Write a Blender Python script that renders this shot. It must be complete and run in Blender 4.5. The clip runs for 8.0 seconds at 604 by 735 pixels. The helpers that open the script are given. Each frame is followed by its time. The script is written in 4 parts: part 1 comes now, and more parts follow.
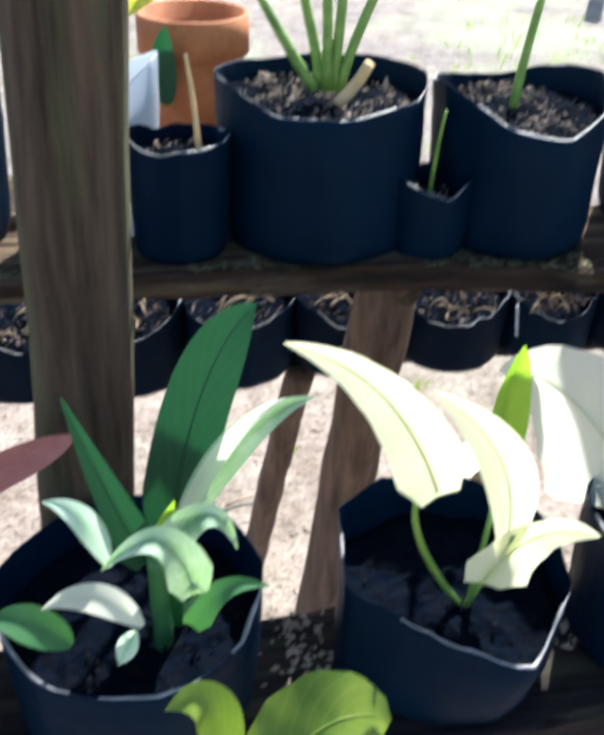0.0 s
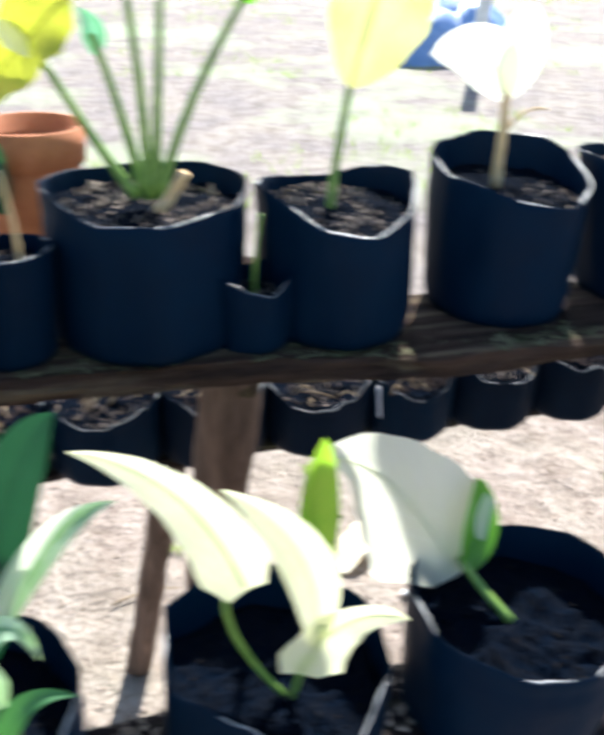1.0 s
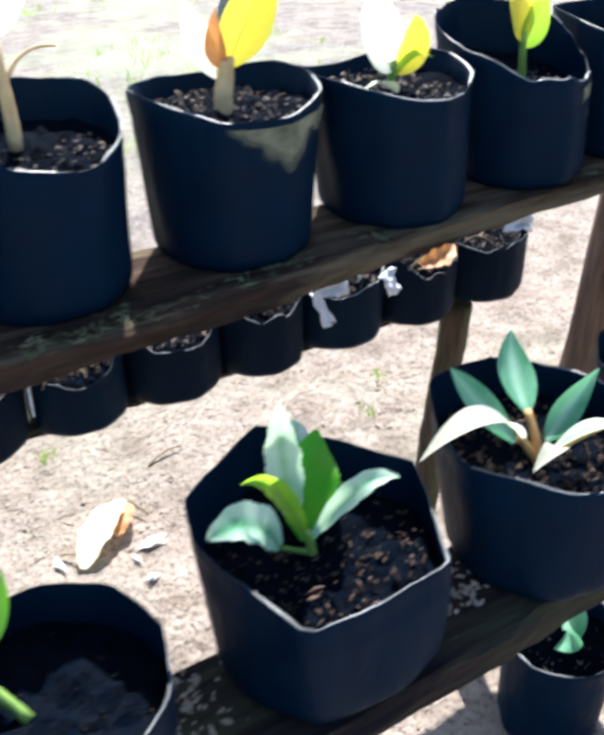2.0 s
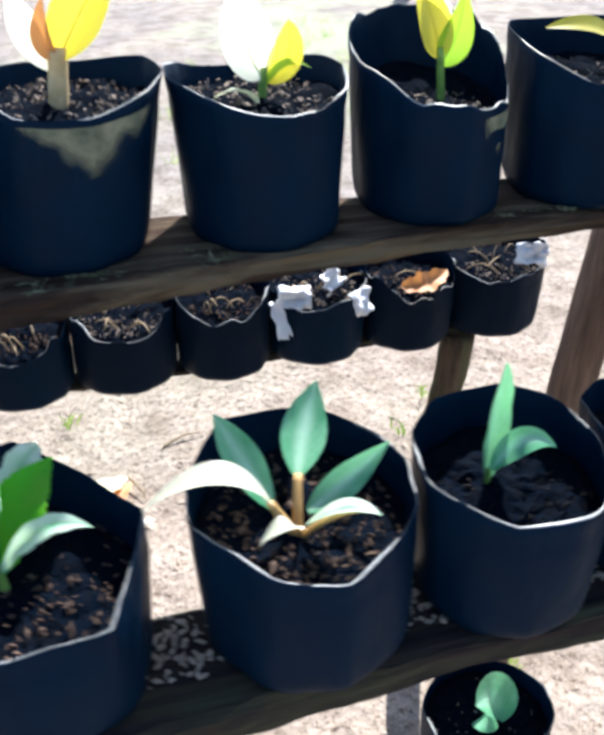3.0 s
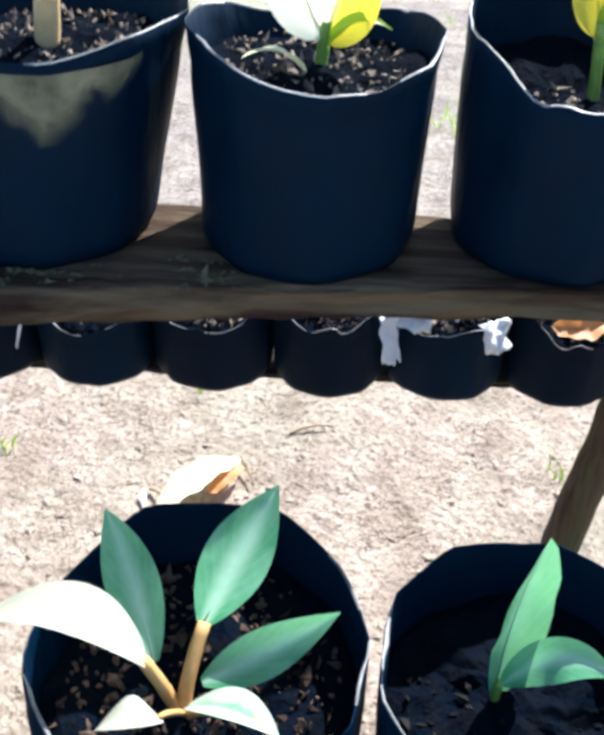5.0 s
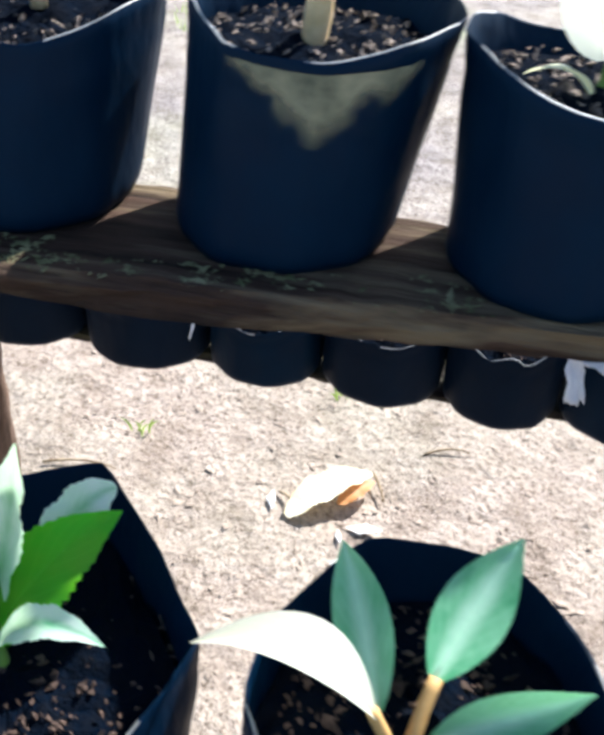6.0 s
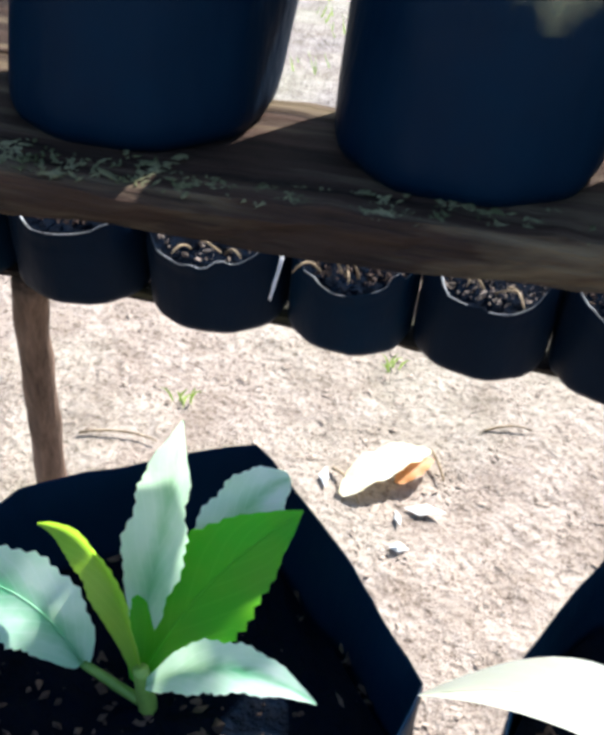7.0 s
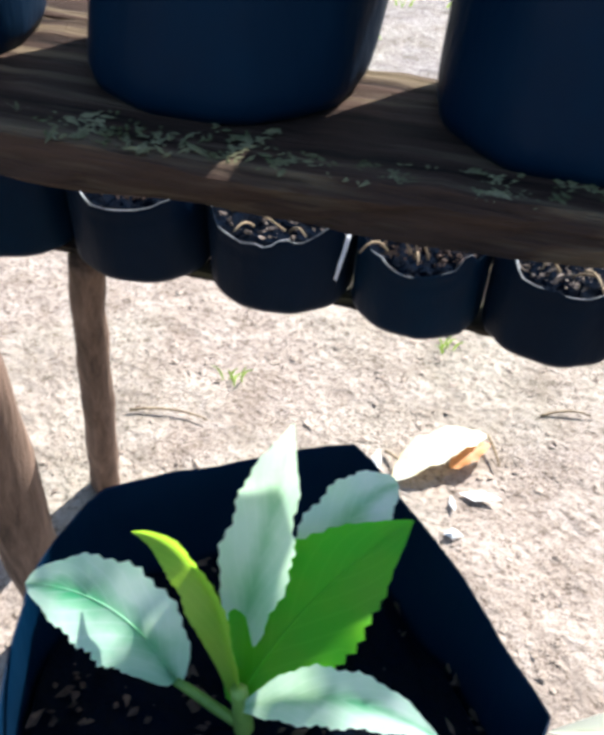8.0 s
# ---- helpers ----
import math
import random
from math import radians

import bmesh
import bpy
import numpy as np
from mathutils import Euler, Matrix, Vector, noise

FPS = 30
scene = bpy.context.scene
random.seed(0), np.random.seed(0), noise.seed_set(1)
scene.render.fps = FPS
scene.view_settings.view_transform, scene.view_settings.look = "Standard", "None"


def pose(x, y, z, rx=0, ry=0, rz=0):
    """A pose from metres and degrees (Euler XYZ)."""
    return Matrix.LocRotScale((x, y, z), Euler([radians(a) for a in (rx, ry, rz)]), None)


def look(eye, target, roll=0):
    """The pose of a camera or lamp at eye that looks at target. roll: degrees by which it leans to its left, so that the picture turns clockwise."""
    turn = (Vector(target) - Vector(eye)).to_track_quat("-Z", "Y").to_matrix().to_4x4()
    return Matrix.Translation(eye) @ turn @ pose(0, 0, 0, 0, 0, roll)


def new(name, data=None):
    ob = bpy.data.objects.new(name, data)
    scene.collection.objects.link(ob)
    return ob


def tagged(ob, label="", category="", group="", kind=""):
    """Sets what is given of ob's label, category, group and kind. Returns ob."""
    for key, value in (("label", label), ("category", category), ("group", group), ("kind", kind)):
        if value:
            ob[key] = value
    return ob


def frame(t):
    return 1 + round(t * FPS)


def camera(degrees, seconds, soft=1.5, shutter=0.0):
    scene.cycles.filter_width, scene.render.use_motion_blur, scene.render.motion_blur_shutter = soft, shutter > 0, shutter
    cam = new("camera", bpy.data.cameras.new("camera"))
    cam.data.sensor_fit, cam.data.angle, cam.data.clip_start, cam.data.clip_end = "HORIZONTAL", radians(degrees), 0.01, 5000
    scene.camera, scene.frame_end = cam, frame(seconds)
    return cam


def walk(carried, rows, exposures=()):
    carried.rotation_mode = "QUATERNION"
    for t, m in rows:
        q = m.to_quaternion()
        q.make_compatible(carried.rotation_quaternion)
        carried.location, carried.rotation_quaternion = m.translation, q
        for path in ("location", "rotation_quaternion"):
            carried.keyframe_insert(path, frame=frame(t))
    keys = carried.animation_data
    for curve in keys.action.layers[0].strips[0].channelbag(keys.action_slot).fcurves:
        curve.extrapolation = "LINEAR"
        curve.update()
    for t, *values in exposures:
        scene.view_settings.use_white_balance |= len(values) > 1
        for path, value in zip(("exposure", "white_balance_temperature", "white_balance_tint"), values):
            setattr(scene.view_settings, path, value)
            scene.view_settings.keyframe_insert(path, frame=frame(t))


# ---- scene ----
cam = camera(37.0, 8.0, soft=4.4, shutter=0.5)
# seconds, eye, target, roll
PATH = [
    (0, (0.032, 0.031, 1.349), (0.361, 1.673, 0.255), 2.1),
    (0.3, (0.038, 0.023, 1.363), (0.421, 1.721, 0.379), 3.3),
    (0.7, (0.064, 0.009, 1.379), (0.415, 1.742, 0.445), 1.2),
    (1, (0.105, 0.002, 1.372), (0.63, 1.692, 0.441), 2.0),
    (1.3, (0.216, 0.024, 1.368), (0.87, 1.64, 0.389), 2.0),
    (1.6, (0.333, 0.053, 1.356), (0.984, 1.645, 0.336), -2.6),
    (2, (0.422, 0.068, 1.346), (1.246, 1.55, 0.285), -1.7),
    (2.2, (0.474, 0.072, 1.347), (1.289, 1.56, 0.288), -1.9),
    (3.3, (0.851, 0.0, 1.332), (1.237, 1.631, 0.241), -0.0),
    (3.4, (0.874, 0.011, 1.322), (1.27, 1.642, 0.234), -0.8),
    (4, (0.956, 0.133, 1.333), (1.272, 1.774, 0.234), 2.6),
    (4.2, (0.948, 0.177, 1.328), (1.155, 1.826, 0.215), 2.6),
    (5.3, (0.973, 0.232, 1.275), (0.92, 1.849, 0.099), 3.1),
    (5.5, (0.975, 0.23, 1.278), (0.875, 1.845, 0.103), 3.9),
    (5.9, (0.9, 0.249, 1.274), (0.651, 1.852, 0.104), 3.7),
    (6.2, (0.846, 0.275, 1.253), (0.635, 1.886, 0.087), 5.9),
    (6.5, (0.807, 0.3, 1.228), (0.587, 1.914, 0.068), 5.0),
    (6.8, (0.776, 0.321, 1.198), (0.542, 1.905, 0.0), 5.4),
    (7.3, (0.757, 0.347, 1.173), (0.511, 1.902, -0.061), 5.1),
    (8, (0.731, 0.357, 1.168), (0.423, 1.873, -0.099), 4.5),
]
walk(cam, [(t, look(eye, target, roll)) for t, eye, target, roll in PATH], exposures=[(0.0, 1.67, 6000, 7), (8.0, 1.67, 6000, 7)])

# ---- light: a clear sky and a high sun behind the racks, to the right ----
SUN_TURN, SUN_HEIGHT = 28.0, 43.0
world = bpy.data.worlds.new("sky")
scene.world = world
world.use_nodes = True
wn = world.node_tree
wn.nodes.clear()
sky = wn.nodes.new("ShaderNodeTexSky")
sky.sky_type, sky.sun_disc = "NISHITA", False
sky.sun_elevation, sky.sun_rotation = radians(SUN_HEIGHT), radians(SUN_TURN)
bg = wn.nodes.new("ShaderNodeBackground")
bg.inputs["Strength"].default_value = 0.088
wo = wn.nodes.new("ShaderNodeOutputWorld")
wn.links.new(sky.outputs[0], bg.inputs[0])
wn.links.new(bg.outputs[0], wo.inputs[0])
sun = new("sun", bpy.data.lights.new("sun", "SUN"))
sun.data.energy, sun.data.angle, sun.data.color = 5.0, radians(0.55), (1.0, 0.95, 0.89)
a, e = radians(SUN_TURN), radians(SUN_HEIGHT)
sun.matrix_world = look(Vector((math.sin(a) * math.cos(e), math.cos(a) * math.cos(e), math.sin(e))) * 20, (0, 0, 0))

# ---- materials ----
def material(name, rough=0.6, spec=0.4):
    m = bpy.data.materials.new(name)
    m.use_nodes = True
    t = m.node_tree
    b = t.nodes["Principled BSDF"]
    b.inputs["Roughness"].default_value = rough
    b.inputs["Specular IOR Level"].default_value = spec
    return m, t, b


def noise_node(t, scale, detail=5.0, rough=0.6, stretch=None):
    n = t.nodes.new("ShaderNodeTexNoise")
    n.inputs["Scale"].default_value, n.inputs["Detail"].default_value, n.inputs["Roughness"].default_value = scale, detail, rough
    c = t.nodes.new("ShaderNodeTexCoord")
    if stretch:
        k = t.nodes.new("ShaderNodeMapping")
        k.inputs["Scale"].default_value = stretch
        t.links.new(c.outputs["Object"], k.inputs[0])
        t.links.new(k.outputs[0], n.inputs["Vector"])
    else:
        t.links.new(c.outputs["Object"], n.inputs["Vector"])
    return n


def ramp(t, source, stops):
    r = t.nodes.new("ShaderNodeValToRGB")
    el = r.color_ramp.elements
    while len(el) < len(stops):
        el.new(0.5)
    for x, (p, c) in zip(el, stops):
        x.position, x.color = p, (*c, 1)
    t.links.new(source, r.inputs[0])
    return r


def mixed(t, fac, a, b, mode="MIX"):
    m = t.nodes.new("ShaderNodeMix")
    m.data_type, m.blend_type = "RGBA", mode
    if isinstance(fac, float):
        m.inputs[0].default_value = fac
    else:
        t.links.new(fac, m.inputs[0])
    for s, v in ((6, a), (7, b)):
        if isinstance(v, tuple):
            m.inputs[s].default_value = (*v, 1)
        else:
            t.links.new(v, m.inputs[s])
    return m.outputs[2]


def bumped(t, b, height, strength, distance):
    n = t.nodes.new("ShaderNodeBump")
    n.inputs["Strength"].default_value, n.inputs["Distance"].default_value = strength, distance
    t.links.new(height, n.inputs["Height"])
    t.links.new(n.outputs[0], b.inputs["Normal"])
    return n


def plain_noisy(name, low, high, scale, rough, spec, bump=0.4, dist=0.004, stretch=None, stains=None):
    m, t, b = material(name, rough, spec)
    n = noise_node(t, scale, 6.0, 0.65, stretch)
    c = ramp(t, n.outputs["Fac"], [(0.32, low), (0.68, high)]).outputs[0]
    if stains:
        w = noise_node(t, stains[0], 4.0, 0.6, stretch)
        f = ramp(t, w.outputs["Fac"], [(0.48, (0, 0, 0)), (0.66, (1, 1, 1))]).outputs[0]
        c = mixed(t, f, c, stains[1])
    t.links.new(c, b.inputs["Base Color"])
    if bump:
        bumped(t, b, n.outputs["Fac"], bump, dist)
    return m


def film_plastic(name, low, high, rough):
    """Thin black polythene: creased, half glossy, dusty in patches."""
    m, t, b = material(name, rough, 0.07)
    big = noise_node(t, 14, 4.0, 0.55)
    crease = noise_node(t, 42, 3.0, 0.5, (1, 1, 0.35))
    dust = ramp(t, big.outputs["Fac"], [(0.42, low), (0.75, high)]).outputs[0]
    t.links.new(dust, b.inputs["Base Color"])
    r = ramp(t, big.outputs["Fac"], [(0.3, (rough * 0.8,) * 3), (0.7, (min(1, rough * 1.4),) * 3)]).outputs[0]
    t.links.new(r, b.inputs["Roughness"])
    bumped(t, b, crease.outputs["Fac"], 0.40, 0.006)
    return m


def leaf_material(name, low, high, through_colour, through_amount, rough=0.38, heart=None):
    """A blade with veins: light from above is scattered, light from behind glows through."""
    m, t, b = material(name, rough, 0.45)
    n = noise_node(t, 45, 4.0, 0.6)
    c = ramp(t, n.outputs["Fac"], [(0.3, low), (0.7, high)]).outputs[0]
    uv = t.nodes.new("ShaderNodeTexCoord")
    k = t.nodes.new("ShaderNodeMapping")
    k.inputs["Rotation"].default_value = (0, 0, radians(38))
    t.links.new(uv.outputs["UV"], k.inputs[0])
    w = t.nodes.new("ShaderNodeTexWave")
    w.inputs["Scale"].default_value, w.inputs["Distortion"].default_value = 3.2, 0.6
    t.links.new(k.outputs[0], w.inputs["Vector"])
    vein = ramp(t, w.outputs["Fac"], [(0.0, (1, 1, 1)), (0.14, (0, 0, 0))]).outputs[0]
    pale = tuple(min(1, v * 1.5 + 0.03) for v in high)
    if heart:
        # a band of the heart colour along the midrib, fading outwards unevenly
        sep = t.nodes.new("ShaderNodeSeparateXYZ")
        t.links.new(uv.outputs["UV"], sep.inputs[0])
        add = t.nodes.new("ShaderNodeMath")
        add.operation = "MULTIPLY_ADD"
        add.inputs[1].default_value = 0.45
        t.links.new(n.outputs["Fac"], add.inputs[0])
        t.links.new(sep.outputs["Y"], add.inputs[2])
        band = ramp(t, add.outputs[0], [(0.20, (1, 1, 1)), (0.46, (0, 0, 0))]).outputs[0]
        c = mixed(t, band, c, heart)
    c = mixed(t, vein, c, mixed(t, 0.18, c, pale))
    t.links.new(c, b.inputs["Base Color"])
    bumped(t, b, n.outputs["Fac"], 0.12, 0.002)
    tr = t.nodes.new("ShaderNodeBsdfTranslucent")
    tc = mixed(t, n.outputs["Fac"], through_colour, tuple(v * 0.75 for v in through_colour))
    t.links.new(tc, tr.inputs["Color"])
    mx = t.nodes.new("ShaderNodeMixShader")
    mx.inputs[0].default_value = through_amount
    t.links.new(b.outputs[0], mx.inputs[1])
    t.links.new(tr.outputs[0], mx.inputs[2])
    t.links.new(mx.outputs[0], t.nodes["Material Output"].inputs["Surface"])
    return m


def ground_material():
    m, t, b = material("trodden_earth", 0.95, 0.1)
    fine = noise_node(t, 70, 8.0, 0.75)
    mid = noise_node(t, 9, 5.0, 0.6)
    wide = noise_node(t, 0.55, 4.0, 0.6)
    c = ramp(t, fine.outputs["Fac"], [(0.35, (0.12, 0.088, 0.068)), (0.48, (0.39, 0.315, 0.260)), (0.72, (0.47, 0.395, 0.340))]).outputs[0]
    d = ramp(t, mid.outputs["Fac"], [(0.30, (0.60, 0.57, 0.54)), (0.58, (1, 1, 1))]).outputs[0]
    c = mixed(t, 1.0, c, d, "MULTIPLY")
    g = ramp(t, wide.outputs["Fac"], [(0.50, (0, 0, 0)), (0.62, (1, 1, 1))]).outputs[0]
    pos = t.nodes.new("ShaderNodeSeparateXYZ")
    tc = t.nodes.new("ShaderNodeTexCoord")
    t.links.new(tc.outputs["Object"], pos.inputs[0])
    far = t.nodes.new("ShaderNodeMapRange")
    far.inputs["From Min"].default_value, far.inputs["From Max"].default_value = 3.5, 6.0
    far.inputs["To Min"].default_value = 0.25
    t.links.new(pos.outputs["Y"], far.inputs["Value"])
    both = t.nodes.new("ShaderNodeMath")
    both.operation = "MULTIPLY"
    t.links.new(g, both.inputs[0])
    t.links.new(far.outputs[0], both.inputs[1])
    # the earth's colour turns greyer and bluer from y 1.9 to 3.2
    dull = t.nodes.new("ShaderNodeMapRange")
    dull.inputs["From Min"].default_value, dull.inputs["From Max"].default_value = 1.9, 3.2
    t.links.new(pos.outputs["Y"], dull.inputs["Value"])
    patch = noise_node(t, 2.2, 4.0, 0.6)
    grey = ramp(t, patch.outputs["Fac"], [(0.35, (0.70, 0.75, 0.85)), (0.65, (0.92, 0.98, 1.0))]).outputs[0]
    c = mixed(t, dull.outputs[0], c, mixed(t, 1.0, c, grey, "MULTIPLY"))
    c = mixed(t, both.outputs[0], c, (0.34, 0.37, 0.25))
    t.links.new(c, b.inputs["Base Color"])
    grain = noise_node(t, 34, 6.0, 0.7)
    bumped(t, b, grain.outputs["Fac"], 1.0, 0.022)
    return m


EARTH = ground_material()
SCRAP = plain_noisy("white_plastic_scrap", (0.62, 0.62, 0.66), (0.82, 0.81, 0.80), 30, 0.4, 0.5, 0.3, 0.003)
LEAF_RUST = leaf_material("rust_orange_leaf", (0.40, 0.16, 0.06), (0.62, 0.30, 0.12), (0.7, 0.3, 0.08), 0.3, 0.6)
PEBBLE = plain_noisy("earth_clods", (0.22, 0.165, 0.125), (0.46, 0.375, 0.305), 60, 0.95, 0.1, 0.5, 0.003)
BAG = film_plastic("black_polythene", (0.0006, 0.0090, 0.0250), (0.0016, 0.0135, 0.0330), 0.5)
BAG_DUSTY = film_plastic("dusty_black_polythene", (0.0012, 0.0070, 0.0190), (0.005, 0.012, 0.026), 0.55)

# Pale patches paint sun catching the rims of the black bags.
RIM = plain_noisy("sunlit_polythene_edge", (0.008, 0.014, 0.025), (0.42, 0.42, 0.42), 17, 0.45, 0.4, 0.3, 0.002)
# Near-black navy: the shade inside the bags is put into the soil colour.
SOIL = plain_noisy("shade_toned_potting_soil", (0.0008, 0.0034, 0.0090), (0.0048, 0.0058, 0.0085), 90, 0.95, 0.012, 0.9, 0.006)
MULCH = plain_noisy("coarse_fibre_chips", (0.05, 0.035, 0.026), (0.33, 0.26, 0.21), 45, 0.9, 0.2, 0.6, 0.003)
def smear_material():
    """Dried mud that thins out to nothing at its ragged outline."""
    m, t, b = material("dried_mud_smear", 0.75, 0.2)
    n = noise_node(t, 38, 5.0, 0.6)
    c = ramp(t, n.outputs["Fac"], [(0.3, (0.07, 0.078, 0.055)), (0.7, (0.27, 0.26, 0.17))]).outputs[0]
    t.links.new(c, b.inputs["Base Color"])
    uv = t.nodes.new("ShaderNodeTexCoord")
    k = t.nodes.new("ShaderNodeMapping")
    k.inputs["Location"].default_value, k.inputs["Scale"].default_value = (-1, -1, 0), (2, 2, 1)
    t.links.new(uv.outputs["UV"], k.inputs[0])
    # a wedge: widest along the edge above, running out downwards
    xyz = t.nodes.new("ShaderNodeSeparateXYZ")
    t.links.new(k.outputs[0], xyz.inputs[0])
    side = t.nodes.new("ShaderNodeMath")
    side.operation = "ABSOLUTE"
    t.links.new(xyz.outputs["X"], side.inputs[0])
    wide = t.nodes.new("ShaderNodeMath")
    wide.operation = "MULTIPLY_ADD"
    wide.inputs[1].default_value = 0.75
    t.links.new(side.outputs[0], wide.inputs[0])
    t.links.new(n.outputs["Fac"], wide.inputs[2])
    add = t.nodes.new("ShaderNodeMath")
    add.operation = "MULTIPLY_ADD"
    add.inputs[1].default_value = -0.42
    t.links.new(xyz.outputs["Y"], add.inputs[0])
    t.links.new(wide.outputs[0], add.inputs[2])
    a = ramp(t, add.outputs[0], [(0.75, (1, 1, 1)), (1.35, (0, 0, 0))])
    a.color_ramp.elements[1].position = 0.58
    half = t.nodes.new("ShaderNodeMath")
    half.operation = "MULTIPLY"
    half.inputs[1].default_value = 0.60
    t.links.new(add.outputs[0], half.inputs[0])
    t.links.new(half.outputs[0], a.inputs[0])
    a.color_ramp.elements[0].position = 0.38
    t.links.new(a.outputs[0], b.inputs["Alpha"])
    return m


SILVERED = smear_material()
PLANK = plain_noisy("weathered_plank", (0.010, 0.007, 0.006), (0.070, 0.042, 0.030), 16, 0.92, 0.08, 1.0, 0.010, (0.35, 5, 5), (9, (0.150, 0.112, 0.070)))
# Darker copy of the plank, with the shade under the bags in its colour.
PLANK_SHADED = plain_noisy("shade_darkened_plank", (0.006, 0.006, 0.009), (0.036, 0.026, 0.024), 16, 0.9, 0.1, 0.9, 0.006, (0.35, 5, 5), (9, (0.05, 0.048, 0.03)))
POST = plain_noisy("barked_post", (0.025, 0.017, 0.012), (0.105, 0.072, 0.048), 18, 0.9, 0.2, 0.9, 0.007, (4, 4, 0.35), (7, (0.085, 0.090, 0.042)))
# Tone raised to hold the sunlight that falls on the left pole.
POST_PALE = plain_noisy("sunlit_peeled_pole", (0.06, 0.038, 0.027), (0.20, 0.13, 0.095), 16, 0.8, 0.2, 0.8, 0.005, (4, 4, 0.3))
CLAY = plain_noisy("orange_clay", (0.34, 0.11, 0.04), (0.50, 0.19, 0.08), 25, 0.8, 0.3, 0.2, 0.002)
STEM_GREEN = plain_noisy("green_stalk", (0.09, 0.19, 0.03), (0.26, 0.40, 0.08), 40, 0.45, 0.4, 0.1, 0.001)
STEM_TAN = plain_noisy("dry_tan_stalk", (0.55, 0.37, 0.17), (0.76, 0.56, 0.31), 40, 0.8, 0.2, 0.3, 0.002)
STEM_ORANGE = plain_noisy("ochre_stalk", (0.35, 0.19, 0.06), (0.50, 0.31, 0.12), 40, 0.6, 0.3, 0.1, 0.001)
LEAF = leaf_material("green_leaf", (0.05, 0.14, 0.045), (0.10, 0.22, 0.07), (0.25, 0.72, 0.03), 0.58)
BAG_GREY = leaf_material("clouded_thin_plastic", (0.50, 0.56, 0.62), (0.72, 0.76, 0.80), (0.75, 0.80, 0.85), 0.5, 0.35)
# Mint paled towards white: sunlit leaf tops are put into the colour.
LEAF_MINT = leaf_material("sun_paled_mint_leaf", (0.36, 0.64, 0.42), (0.76, 0.88, 0.74), (0.72, 0.96, 0.64), 0.46, 0.4, (0.07, 0.42, 0.17))
LEAF_STRIPE = leaf_material("white_striped_leaf", (0.26, 0.42, 0.24), (0.66, 0.74, 0.56), (0.45, 0.75, 0.25), 0.30, 0.35, (0.06, 0.22, 0.08))
LEAF_LEMON = leaf_material("lemon_edged_leaf", (0.78, 0.76, 0.22), (0.85, 0.84, 0.40), (0.95, 0.92, 0.25), 0.55, 0.38, (0.86, 0.86, 0.68))
LEAF_MOTTLED = leaf_material("yellow_mottled_leaf", (0.16, 0.28, 0.02), (0.78, 0.70, 0.10), (0.75, 0.78, 0.06), 0.45)
# Chips for the lower row, darkened to hold the shade there.
CHIP_SHADED = plain_noisy("shade_toned_fibre_chips", (0.001, 0.003, 0.006), (0.022, 0.019, 0.018), 60, 0.9, 0.02, 0.6, 0.003)
MULCH_BROWN = plain_noisy("brown_fibre_chips", (0.012, 0.008, 0.007), (0.13, 0.085, 0.065), 50, 0.9, 0.15, 0.6, 0.003)
# Dark teal holds the shade lying on the lily's strap leaves.
LEAF_DARK = leaf_material("dark_green_leaf", (0.004, 0.036, 0.016), (0.012, 0.060, 0.026), (0.03, 0.18, 0.05), 0.2, 0.65)
# Sky and sun sheen on green leaves, painted as a pale midrib band.
LEAF_SHEEN = leaf_material("sheen_toned_green_leaf", (0.030, 0.23, 0.09), (0.22, 0.48, 0.29), (0.25, 0.66, 0.32), 0.36, 0.30, (0.44, 0.67, 0.50))
# The next two hold blown-out sunlight in their whitish base colours.
LEAF_PALE = leaf_material("sun_paled_leaf", (0.78, 0.78, 0.60), (0.88, 0.88, 0.74), (0.98, 0.98, 0.80), 0.60, 0.38, (0.80, 0.83, 0.58))
LEAF_CREAM = leaf_material("sun_paled_arrow_leaf", (0.70, 0.72, 0.42), (0.84, 0.84, 0.60), (0.82, 0.82, 0.54), 0.50, 0.38, (0.60, 0.72, 0.26))
# Saturated base colours stand in for sun glowing through the leaf.
LEAF_GLOW = leaf_material("glow_toned_green_leaf", (0.03, 0.34, 0.004), (0.16, 0.46, 0.010), (0.17, 0.86, 0.005), 0.50, 0.5)
LEAF_YELLOW = leaf_material("yellowing_leaf", (0.45, 0.40, 0.05), (0.60, 0.52, 0.10), (0.85, 0.75, 0.05), 0.5)
LEAF_LIME = leaf_material("lime_mottled_leaf", (0.13, 0.30, 0.03), (0.32, 0.44, 0.06), (0.42, 0.72, 0.04), 0.5)
MOSS = plain_noisy("dry_moss_and_crumbs", (0.035, 0.045, 0.015), (0.20, 0.185, 0.105), 40, 0.95, 0.1, 0.5, 0.002)
LEAF_DRY = leaf_material("dry_fallen_leaf", (0.74, 0.60, 0.34), (0.90, 0.84, 0.66), (0.9, 0.7, 0.3), 0.3, 0.7)
LEAF_RED = leaf_material("dull_red_leaf", (0.30, 0.09, 0.08), (0.42, 0.17, 0.14), (0.5, 0.12, 0.08), 0.2, 0.5)
LEAF_MID = leaf_material("mid_green_leaf", (0.025, 0.11, 0.035), (0.07, 0.20, 0.07), (0.10, 0.34, 0.05), 0.3, 0.5)
